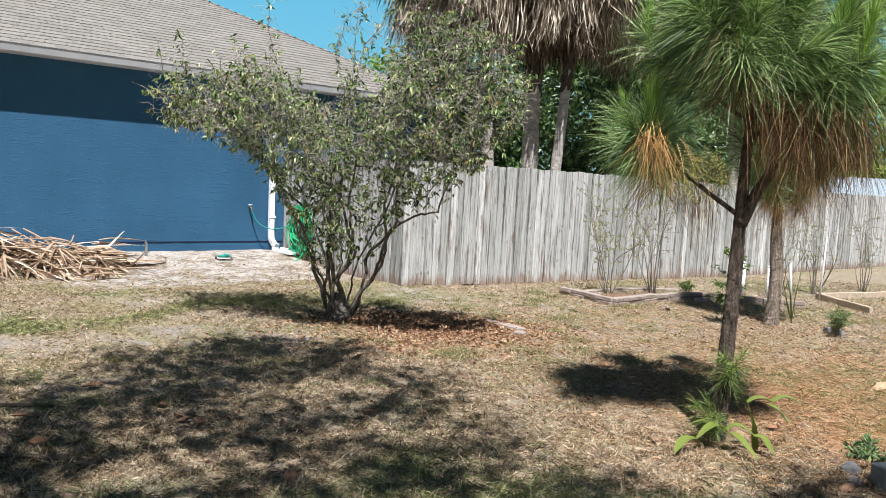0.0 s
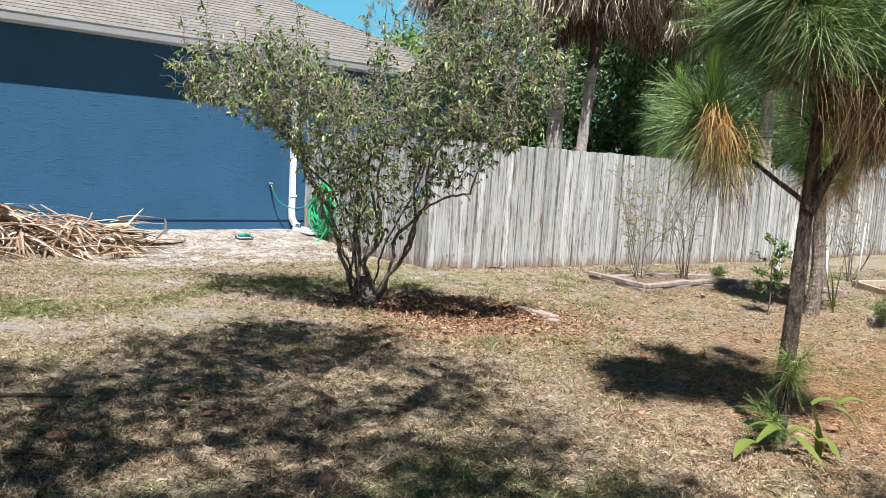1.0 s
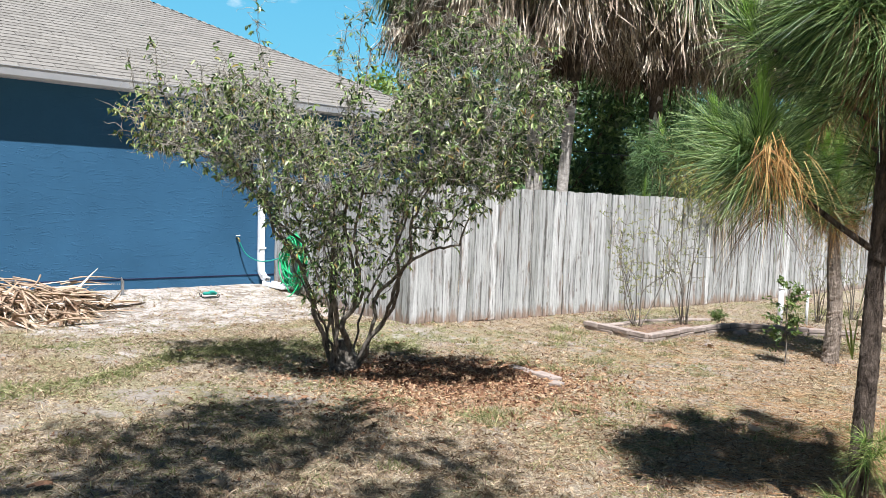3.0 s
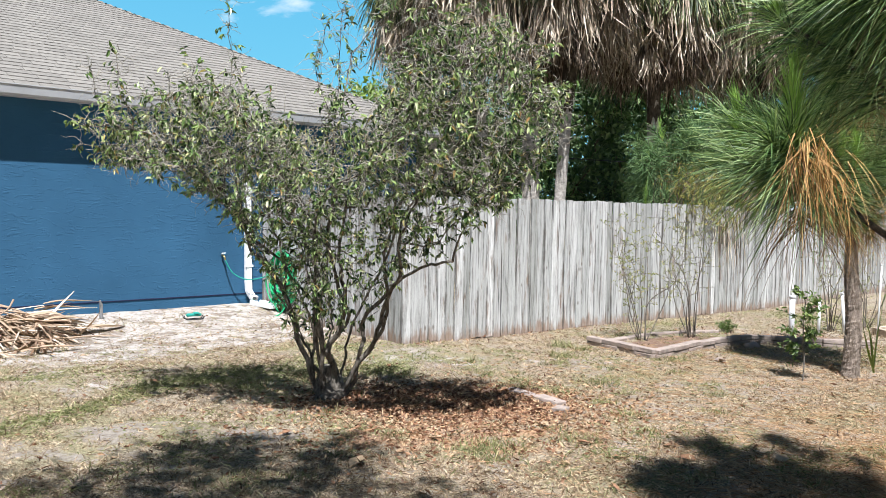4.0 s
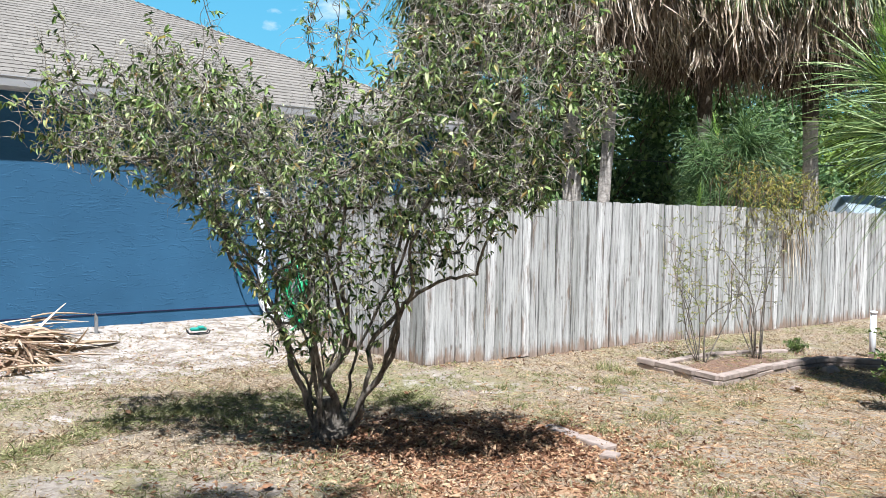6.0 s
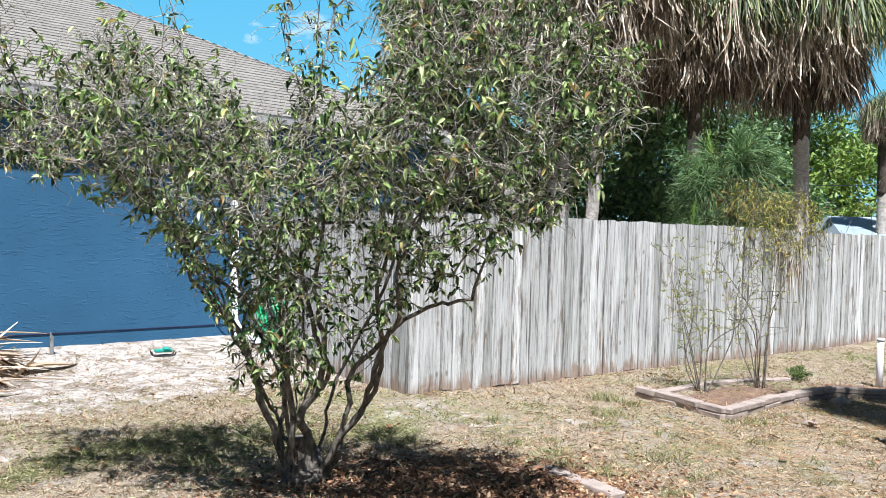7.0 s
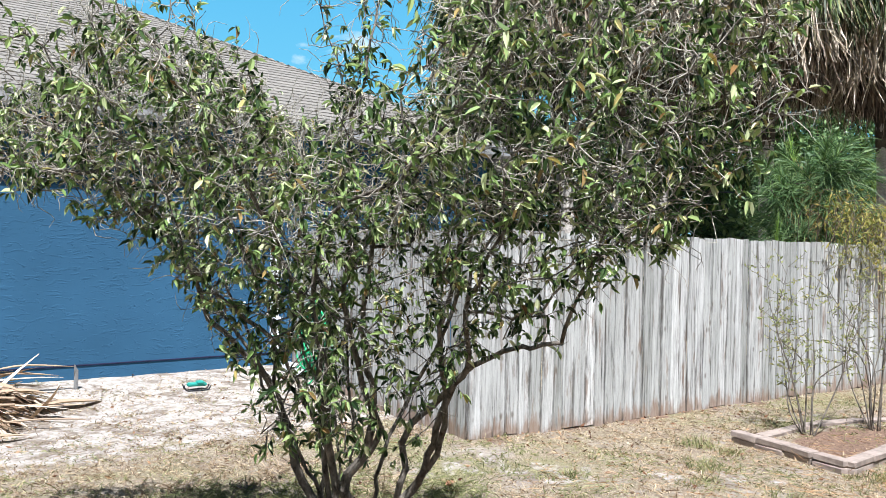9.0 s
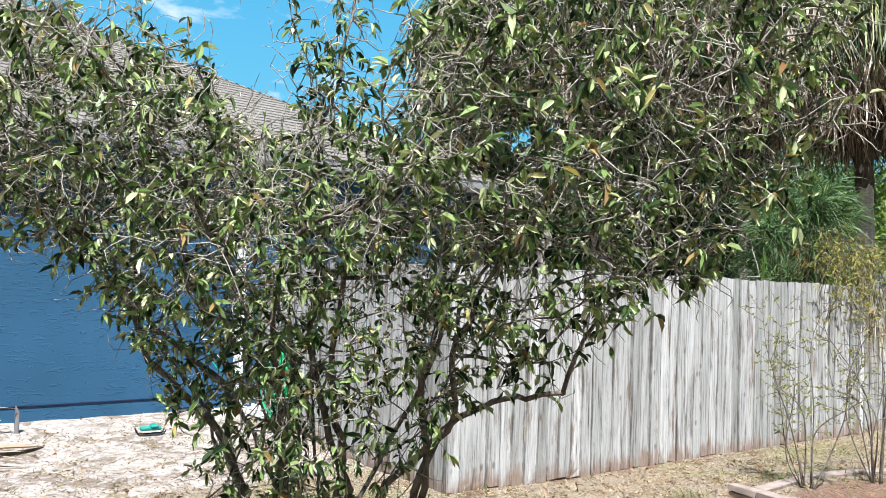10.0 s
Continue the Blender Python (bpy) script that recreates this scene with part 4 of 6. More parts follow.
# the whorls that hang over the lawn on the walker's side
limbs += [(2.28, 258, 0.30, 0.30, 1, 0.2), (2.12, 322, 0.42, 0.26, 1, 0.3), (1.98, 356, 0.58, 0.24, 1, 0.3), (2.32, 285, 0.36, 0.28, 1, 0.2), (2.3, 235, 0.36, 0.30, 1, 0.2), (2.3, 320, 0.50, 0.3, 1, 0.2), (2.55, 270, 0.38, 0.3, 1, 0.1)]
for h in (1.95, 2.1, 2.3, 2.55, 2.9, 3.3, 3.7):
    off = rng.uniform(0, 90)
    for k in range(4):
        az = (off + 90 * k + rng.uniform(-25, 25)) % 360
        if h < 2.2 and 200 < az < 330 or h < 2.4 and 105 < az < 235:
            continue
        limbs.append((h, az, rng.uniform(0.35, 0.78) * np.interp(h, (1.8, 3.8), (1.0, 0.7)) * (0.5 if 45 < az < 160 else 1.0), rng.uniform(0.05, 0.4), 1 if h < 2.7 else 0, 0.25 if h < 2.4 else 0.12))
PINE_X, PINE_Y = 1.885, 4.85
pine_one = build_pine(PINE_X, PINE_Y, [(-0.01, 0, 0), (0.0, 0, 0.5), (0.012, 0.0, 0.95), (0.02, 0.01, 1.45), (0.03, 0.02, 2.0), (0.06, 0.04, 2.9), (0.08, 0.05, 4.0)], 0.052, limbs, "young longleaf pine with dark flaky trunk and orange dead needles", rng, 1.0, 290, "young pines", None, None, 1.7, 0.2, M_NEEDLE_BROWN)
# dead needles caught among the green: a bright knot on the low limb, a brown curtain under the crown
for mat, label, knots in ((M_NEEDLE_DRY, "rust-orange dead needles", ((-0.66, -0.30, 1.93, 0.035, 70), (-0.60, -0.26, 1.90, 0.04, 60), (-0.52, -0.18, 1.86, 0.05, 40))),
                          (M_NEEDLE_BROWN, "curtain of brown dead needles", ((0.10, -0.2, 2.08, 0.08, 330), (0.25, -0.26, 2.05, 0.09, 360), (0.42, -0.24, 2.02, 0.10, 330), (0.58, -0.15, 2.02, 0.10, 240)))):
    hanging_dry = Heap()
    for hx, hy, hz, loose, n in knots:
        hb = np.array((hx, hy, hz)) + rng.normal(size=(n, 3)) * loose
        hd = rng.normal(size=(n, 3)) * (0.32, 0.3, 0.25) + (0.08, -0.05, -0.5)
        hanging_dry.add(*strands(hb, hd, rng.uniform(0.13, 0.27, n), 0.0046, rng, rng.uniform(0.3, 1.0, n), 5, 0.2))
    tagged(part("dry_foliage", hanging_dry.mesh("pine_hanging", mat), pine_one, label), "", "", "", "stuff")
fork = smooth_line([(0.02, 0.0, 1.42), (0.10, -0.01, 1.62), (0.20, 0.0, 1.82), (0.26, 0.05, 2.2)], 6)
part("branch", Heap().add(*tube(fork, [0.042 - 0.0011 * i for i in range(len(fork))], 10, 0.08, rng)).mesh("pine_fork", M_PINE_BARK, True), pine_one)
limbs = []
for h in (1.55, 1.75, 1.95, 2.15, 2.4, 2.65, 2.9, 3.15):
    for k in range(4):
        limbs.append((h, rng.uniform(100, 260) if k < 3 else rng.uniform(-60, 60), rng.uniform(0.1, 0.22) if k < 3 else rng.uniform(0.5, 0.8), rng.uniform(0.1, 0.4), 2, 0.3))
build_pine(4.12, 9.85, [(0, 0, 0), (0.02, 0, 0.6), (-0.02, 0.02, 1.2), (-0.03, 0.03, 2.0), (-0.05, 0.05, 3.3)], 0.088, limbs, "small pine with rough peeling brown trunk beside the edged bed", rng, 1.0, 240, "young pines", M_PINE_BARK_PALE)
limbs = []
for h in (1.6, 1.85, 2.1, 2.35, 2.6, 2.8, 2.95):
    for k in range(5):
        az = rng.uniform(0, 360)
        # short towards the fence boards
        limbs.append((h, az, rng.uniform(0.3, 0.85) * (1.1 - 0.22 * (h - 1.6)) * (0.3 if math.cos(radians(az + 48)) > 0.1 else 1.0), rng.uniform(-0.1, 0.35), 1 if math.cos(radians(az + 48)) > 0.1 else 2, 0.1))
build_pine(4.36, 16.75, [(0, 0, 0), (0, 0, 1.2), (0.02, 0, 2.2), (0.02, 0, 3.1)], 0.035, limbs, "small feathery green pine behind the fence", rng, 1.5, 95, "young pines", None, M_NEEDLE_FAR, 0.15, 0.4)

# ---- palms beyond the fence ----


def palm_parts(seed):
    """Crown of fans: stiff green ones above, limp dead ones hanging in a skirt below."""
    rng = np.random.default_rng(seed)
    live, tan, old, stalk = Heap(), Heap(), Heap(), Heap()

    def fan(heap, e, d, n, half, reach, length, width, rise, wild):
        th = np.linspace(-half, half, n) + rng.normal(size=n) * 0.10
        side = np.array((-d[1], d[0], 0))
        w = np.cos(th)[:, None] * d + np.sin(th)[:, None] * side
        short = 1 - 0.35 * (np.abs(th) / half) ** 2
        heap.add(*mop(np.repeat(e[None], n, 0) + rng.normal(size=(n, 3)) * 0.03, w, reach * short * rng.uniform(0.6, 1.15, n), length * short * rng.uniform(0.7, 1.15, n), width * rng.uniform(0.7, 1.2, n), rng, rise, 6, wild))

    for k in range(46):
        az, el = rng.uniform(0, 2 * math.pi), math.asin(rng.uniform(-0.25, 0.98))
        d = np.array((math.cos(az), math.sin(az), 0))
        e = d * math.cos(el) * rng.uniform(0.75, 1.0) + np.array((0, 0, 0.12 + math.sin(el) * 0.9))
        stalk.add(*prisms([d * 0.1], [e], 0.02, 0.012, 4))
        fan(live, e, d, 40, 2.2, rng.uniform(0.5, 0.75), rng.uniform(0.2, 0.55), 0.026, 0.2 + 0.25 * max(0.0, math.sin(el)), 0.05)
    # brown rotted fans close to the trunk, bleached ones outside
    for k in range(70):
        az = rng.uniform(0, 2 * math.pi)
        d = np.array((math.cos(az), math.sin(az), 0))
        e = d * rng.uniform(0.22, 0.5) + np.array((0, 0, rng.uniform(-0.75, 0.1)))
        fan(old, e, d, 26, 1.6, rng.uniform(0.1, 0.3), rng.uniform(0.35, 0.85), 0.032, 0.0, 0.09)
    for k in range(96):
        az, top = rng.uniform(0, 2 * math.pi), rng.uniform(-0.75, 0.5)
        d = np.array((math.cos(az), math.sin(az), 0))
        r = rng.uniform(0.5, 0.98) * np.interp(top, (-0.6, 0.45), (0.72, 1.0))
        e = d * r + np.array((0, 0, top - 0.05))
        stalk.add(*prisms([d * 0.15 + np.array((0, 0, top + 0.1))], [e], 0.016, 0.010, 4))
        fan(live if top > -0.05 and rng.uniform() < 0.45 else old if rng.uniform() < 0.2 else tan, e, d, rng.integers(28, 42), rng.uniform(0.6, 1.5), rng.uniform(0.25, 0.65), rng.uniform(0.25, 0.75), 0.027, rng.uniform(0.1, 0.6), 0.12)
    return live.mesh("palm_live", M_FROND), tan.mesh("palm_dead", M_FROND_DEAD), old.mesh("palm_old", M_FROND_OLD), stalk.mesh("palm_stalk", M_FROND_OLD)


PALM_SETS = [palm_parts(31), palm_parts(32)]


def build_palm(x, y, top, girth, lean, k, big=1.0):
    rng = np.random.default_rng(int(100 + 10 * x))
    palm = thing("palm_tree", "tall cabbage palm with a thick skirt of dead grey-brown fronds", "palm tree", "palms beyond the fence", "", on(x, y, -0.1))
    pts = smooth_line([(0, 0, 0), (lean * 0.3, 0, top * 0.3), (lean * 0.7, 0, top * 0.65), (lean, 0, top)], 9)
    rr = [girth * (1.12 - 0.2 * i / (len(pts) - 1)) * (1.03 if i % 2 else 0.98) for i in range(len(pts))]
    part("trunk", Heap().add(*tube(pts, rr, 14, 0.03, rng)).mesh("palm_trunk", M_PALM_BARK, True), palm)
    # old leaf bases, carried lower in dark brown for the skirt's shadow
    up = pts[int(len(pts) * 0.62):]
    part("boot_and_shade_sheath", Heap().add(*tube(up, [girth * (1.02 + 0.35 * i / len(up)) * (1.06 if i % 2 else 0.96) for i in range(len(up))], 14, 0.12, rng)).mesh("palm_boot_shade", M_BOOT_SHADE, True), palm, "dark sheath of old leaf bases, lowered to stand for the skirt's shade")
    for name, me, lab in zip(("fronds", "dead_skirt", "old_skirt", "stalks"), PALM_SETS[k % 2], ("green fan fronds", "hanging bleached dead fronds", "brown rotted fronds under the skirt", "")):
        ob = tagged(part(name, me, palm, lab), "", "", "", "stuff")
        ob.matrix_basis = pose(lean, 0, top, 0, 0, 77 * k) @ Matrix.Scale(big, 4)
    return palm


for k, (x, y, top, girth, lean, big) in enumerate(((1.02, 19.6, 6.6, 0.14, -0.5, 1.35), (1.9, 19.7, 6.4, 0.185, -0.1, 1.4), (2.37, 19.4, 6.45, 0.12, 0.3, 1.35), (5.15, 21.8, 6.6, 0.15, -0.1, 1.5), (7.6, 21.8, 6.5, 0.165, -0.2, 1.5), (-0.4, 22.5, 6.8, 0.16, 0.0, 1.3), (10.72, 24.5, 4.95, 0.15, 0.0, 0.5))):
    build_palm(x, y, top, girth, lean, k, big)

# ---- broadleaf trees ----


def build_tree(x, y, height, spread, seed, mat, leaf=0.12, count=9000, base=0.25, label="dense dark green broadleaf tree behind the fence", group="trees beyond the fence", goals=420, flat=1.0):
    rng = np.random.default_rng(seed)
    tree = thing("tree", label, "tree", group, "", on(x, y, -0.05))
    lumps = [(rng.uniform(-0.6, 0.6) * spread, rng.uniform(-0.6, 0.6) * spread * flat, height * rng.uniform(base + 0.12, 0.85), spread * rng.uniform(0.32, 0.55)) for _ in range(11)]
    G = []
    while len(G) < goals:
        c = lumps[rng.integers(len(lumps))]
        d = rng.normal(size=3)
        d /= np.linalg.norm(d)
        p = np.array(c[:3]) + d * c[3] * rng.uniform(0.5, 1.0) ** 0.5 * np.array((1, 1, 0.75))
        if p[2] > height * base * 0.6:
            G.append(p)
    step = max(0.22, height * 0.05)
    stem = [np.array((0.02 * i * rng.normal(), 0.02 * i * rng.normal(), i * step)) for i in range(max(2, int(height * base / step)))]
    N, par = colonize(stem, [-1] + list(range(len(stem) - 1)), G, step, height * 2, step * 1.2, 60, rng)
    rad, kids = limb_radii(par, 0.012, 2.2, 0.28)
    idx = np.arange(1, len(N))
    part("trunk", Heap().add(*prisms(N[par[idx]], N[idx], np.minimum(rad[par[idx]], rad[idx] * 1.3), rad[idx], 6)).mesh("tree_wood", M_TREE_BARK, True), tree)
    tips = idx[rad[idx] < 0.04]
    j = rng.choice(tips, count)
    b = N[j] + rng.normal(size=(count, 3)) * step * 0.8
    d = rng.normal(size=(count, 3))
    d[:, 2] -= 0.3
    L = leaf * rng.uniform(0.6, 1.3, count)
    part("crown", Heap().add(*blades(b, d, L, L * rng.uniform(0.4, 0.6, count), rng, 0.2)).mesh("tree_crown", mat), tree)
    return tree


for k, (x, y, h, s, dark) in enumerate(((0.5, 25.5, 5.5, 2.2, 1), (3.4, 26.0, 7.0, 2.7, 1), (6.2, 27.0, 7.2, 2.8, 1), (9.2, 28.5, 5.5, 2.2, 1), (10.6, 31.5, 6.0, 2.6, 1), (-2.5, 27.5, 6.2, 2.4, 0), (-1.0, 25.0, 5.9, 1.5, 1), (13.5, 34.0, 6.5, 3.0, 0), (16.5, 30.0, 7.0, 3.2, 0), (14.0, 36.0, 8.5, 4.0, 1), (20.5, 33.0, 8.0, 3.6, 0), (4.8, 33.0, 9.0, 4.0, 1), (10.0, 35.0, 9.0, 4.0, 1), (25.0, 32.0, 8.0, 4.0, 0))):
    build_tree(x, y, h, s, 50 + k, M_TREE_LEAF if dark else M_TREE_LIGHT, 0.22, 9000, 0.05, "dense dark green broadleaf tree behind the fence" if dark else "sunlit light green broadleaf tree in the distance")
# the oak over the walker, whose shade lies on the lawn
SHADE = ((-3.3, 4.9, 0.6), (-2.2, 5.2, 0.6), (-1.5, 6.5, 0.75), (-0.95, 6.4, 0.55), (-0.6, 5.2, 0.55), (-0.1, 5.85, 0.36), (0.15, 4.7, 0.5), (-1.6, 4.5, 0.8), (0.6, 3.6, 0.75), (-0.5, 3.7, 0.8), (-2.4, 3.7, 0.62), (1.7, 2.9, 0.7), (-1.4, 2.8, 0.9), (0.4, 2.4, 0.8), (-2.1, 3.0, 0.8), (2.3, 3.3, 0.5), (-1.15, 6.0, 0.6), (-0.5, 6.0, 0.3), (-2.3, 4.6, 0.5), (-1.95, 4.0, 0.45), (2.5, 4.0, 0.6), (-1.7, 5.6, 0.7), (-2.3, 6.0, 0.5), (-0.9, 6.9, 0.4), (-1.8, 6.8, 0.45))


def build_oak():
    rng = np.random.default_rng(77)
    oak = thing("oak_tree", "tall oak tree shading the front lawn", "tree", "", "", on(-4.6, -2.6, -0.05))
    G = []
    lift = SUN_WAY * (9.5 / -SUN_WAY.z)
    for x, y, r in SHADE:
        x, y = x - lift.x, y - lift.y
        for _ in range(int(75 * r * r)):
            d = rng.normal(size=3)
            d /= np.linalg.norm(d)
            G.append(np.array((x + 4.6, y + 2.6, 9.5)) + d * r * rng.uniform(0.2, 1.0) ** 0.5 * np.array((1, 1, 0.5)))
    stem = [np.array((0.02 * i, 0.012 * i, 0.32 * i)) for i in range(21)]
    N, par = colonize(stem, [-1] + list(range(20)), G, 0.22, 20, 0.26, 70, rng)
    rad, kids = limb_radii(par, 0.008, 2.1, 0.2)
    idx = np.arange(1, len(N))
    part("trunk", Heap().add(*prisms(N[par[idx]], N[idx], np.minimum(rad[par[idx]], rad[idx] * 1.3), rad[idx], 7)).mesh("oak_wood", M_TREE_BARK, True), oak)
    tips = idx[rad[idx] < 0.02]
    n = 11000
    j = rng.choice(tips, n)
    L = rng.uniform(0.09, 0.18, n)
    part("crown", Heap().add(*blades(N[j] + rng.normal(size=(n, 3)) * 0.16, rng.normal(size=(n, 3)), L, L * 0.5, rng)).mesh("oak_crown", M_TREE_LEAF), oak)


build_oak()

# ---- grass ----


def lawn():
    rng = np.random.default_rng(5)
    m = 185000
    ty = 2.2 + 14.8 * rng.uniform(0, 1, m) ** 1.7
    tx = rng.uniform(-1, 1, m) * (0.60 * (ty + 0.5) + 0.5)
    per = rng.integers(3, 8, m)
    size = np.clip(rng.lognormal(0.12, 0.4, m), 0.6, 2.4)
    k = np.repeat(np.arange(m), per)
    n = len(k)
    x, y = tx[k] + rng.normal(size=n) * 0.020 * size[k], ty[k] + rng.normal(size=n) * 0.020 * size[k]
    u, v = to_uv(x, y)
    # a greener strip runs from the shrub towards the front
    strip = np.exp(-((ty - np.interp(tx, (-3.6, -3.1, -2.9, -2.6, -2.2, -1.6, -0.8), (6.9, 7.3, 8.0, 8.7, 9.2, 9.6, 9.7))) / 0.38) ** 2) * (tx < -0.4)
    clump = 0.7 * wave(tx, ty, 16.0, 21) + 0.7 * wave(tx, ty, 31.0, 22)
    bare = np.maximum(np.minimum(zone_sand(tx, ty) * 1.5 - np.maximum(clump - 0.1, 0) * 2.4, 0.95), np.maximum(zone_mulch(tx, ty) * 0.93, zone_dirt(tx, ty) * 1.35 - 0.3 * clump))
    patch = 0.5 + 0.5 * wave(tx, ty, 3.2, 9) + 0.4 * wave(tx, ty, 9.0, 10) + 0.55 * clump
    thin = rng.uniform(size=m) < np.clip(0.85 - 1.5 * patch, 0.0, 0.85) * (1 - strip)
    keep = ((rng.uniform(size=m) > bare) & ~thin)[k]
    ok = (v < 12.7) & ~((u > CORNER_U) & (v > FENCE_V - 0.03)) & keep
    x, y, k = x[ok], y[ok], k[ok]
    n = len(x)
    b = np.stack([x, y, gz(x, y) - 0.004], 1)
    d = rng.normal(size=(n, 3))
    d[:, 2] = rng.uniform(0.1, 1.0, n)
    L = rng.uniform(0.02, 0.056, n) * size[k]
    green = (wave(tx, ty, 1.7, 12) + 0.6 * wave(tx, ty, 6.0, 13) + rng.normal(size=m) * 0.25 + 0.8 * strip)[k] > 0.34
    L = L * (1 + 0.9 * strip[k])
    # dry tufts left standing in the sand
    tu, tv = rng.uniform(2.4, 7.4, 260), rng.uniform(9.4, 12.3, 260)
    j = np.repeat(np.arange(260), 46)
    spread = rng.uniform(0.03, 0.11, 260)[j]
    su, sv = tu[j] + rng.normal(size=len(j)) * spread * 1.4, tv[j] + rng.normal(size=len(j)) * spread
    sx, sy = su * CA - sv * SA, su * SA + sv * CA
    b = np.concatenate([b, np.stack([sx, sy, gz(sx, sy) - 0.004], 1)])
    e = rng.normal(size=(len(j), 3))
    e[:, 2] = rng.uniform(0.2, 1.2, len(j))
    d, L = np.concatenate([d, e]), np.concatenate([L, rng.uniform(0.02, 0.05, len(j))])
    green = np.concatenate([green, rng.uniform(size=len(j)) < 0.12])
    for sel, mat, name, lab in ((~green, M_GRASS, "dry_grass", "short straw-coloured dry grass"), (green, M_GRASS_GREEN, "green_grass", "short patches of still green grass")):
        v, f = blades(b[sel], d[sel], L[sel] * (1.15 if mat is M_GRASS_GREEN else 1), 0.0064, rng, 0.2, 0.2)
        tagged(part(name, mesh_of(name, v, f, mat)), lab, "grass", "", "stuff")
    # leaf litter under the shrub, and blown about
    n = 21000
    x, y = rng.uniform(-4.5, 6.5, n), rng.uniform(2.5, 13.5, n)
    u, v = to_uv(x, y)
    ok = (rng.uniform(size=n) < np.clip(0.08 + zone_mulch(x, y), 0, 1)) & ~((abs(u - 10.05) < 1.2) & (abs(v - 6.92) < 0.6))
    near = np.concatenate([rng.normal(size=(7500, 2)) * (0.7, 0.45) + (0.05, 8.3), rng.normal(size=(1500, 2)) * (0.85, 0.5) + (-0.2, 7.3)])
    x, y = np.concatenate([x[ok], near[:, 0]]), np.concatenate([y[ok], near[:, 1]])
    n = len(x)
    d = rng.normal(size=(n, 3)) * (1, 1, 0.35)
    L = rng.uniform(0.025, 0.06, n)
    v, f = blades(np.stack([x, y, gz(x, y) + rng.uniform(0.002, 0.02, n)], 1), d, L, L * 0.42, rng, 0.25)
    tagged(part("leaf_litter", mesh_of("leaf_litter", v, f, M_LITTER)), "brown fallen leaves heaped under the shrub", "leaf litter", "", "stuff")
    n = 26000
    x, y = rng.normal(size=n) * 1.0 + 3.0, rng.normal(size=n) * 1.2 + 5.8
    far = rng.uniform(size=n) < 0.22
    x, y = np.where(far, rng.normal(size=n) * 1.7 + 3.0, x), np.where(far, rng.normal(size=n) * 1.2 + 9.6, y)
    d = rng.normal(size=(n, 3)) * (1, 1, 0.12)
    v, f = blades(np.stack([x, y, gz(x, y) + rng.uniform(0.002, 0.02, n)], 1), d, rng.uniform(0.1, 0.22, n), 0.0035, rng, 0.2)
    tagged(part("pine_straw", mesh_of("pine_straw", v, f, M_STRAW)), "orange fallen pine needles strewn over the lawn", "pine straw", "", "stuff")


lawn()

# ---- by the house ----


def add_downspout():
    u = 7.1
    line = [(u - 0.02, WALL_V - 0.06, 2.7), (u - 0.02, WALL_V - 0.06, 1.8), (u, WALL_V - 0.06, 0.5), (u + 0.005, WALL_V - 0.07, 0.36), (u + 0.03, WALL_V - 0.13, 0.27), (u + 0.05, WALL_V - 0.2, 0.245)]
    line = [(u - 0.02, EAVE_V - 0.03, EAVE_Z - 0.02), (u - 0.02, EAVE_V + 0.02, EAVE_Z - 0.1)] + line
    bm = bmesh.new()
    rings = []
    for i, p in enumerate(line):
        a, b = Vector(line[max(0, i - 1)]), Vector(line[min(len(line) - 1, i + 1)])
        d = (b - a).normalized()
        side = Vector((1, 0, 0))
        up = d.cross(side).normalized()
        ring = []
        for sx, sy in ((-1, -1), (-0.33, -0.86), (0.33, -0.86), (1, -1), (1, 1), (-1, 1)):
            ring.append(bm.verts.new(Vector(p) + side * sx * 0.045 + up * sy * 0.036))
        rings.append(ring)
    for r0, r1 in zip(rings, rings[1:]):
        for k in range(6):
            bm.faces.new((r0[k], r0[(k + 1) % 6], r1[(k + 1) % 6], r1[k]))
    spout = part("downspout", bm_mesh(bm, "downspout", M_METAL_WHITE), house, "white ribbed metal downspout")
    for z in (0.75, 1.9):
        part("strap", bm_mesh(box_bm((0.13, 0.012, 0.035), (u, WALL_V - 0.102, z), 0.003), "strap", M_METAL_WHITE), spout)
    tap = Heap().add(*tube([(6.68, WALL_V, 0.92), (6.68, WALL_V - 0.05, 0.92), (6.68, WALL_V - 0.09, 0.90), (6.69, WALL_V - 0.1, 0.85)], [0.014, 0.014, 0.016, 0.013], 8))
    bib = part("hose_bib", tap.mesh("hose_bib", M_BRASS, True), house, "brass outdoor tap on the wall")
    wheel = Heap().add(*tube([(6.68 + 0.03 * math.cos(a), WALL_V - 0.06 + 0.03 * math.sin(a), 0.955) for a in np.linspace(0, 6.28, 11)], [0.006] * 11, 6))
    part("tap_wheel", wheel.mesh("tap_wheel", M_METAL_WHITE), bib)


add_downspout()


def local(u, v, z):
    return FRAME @ Vector((u, v, z))


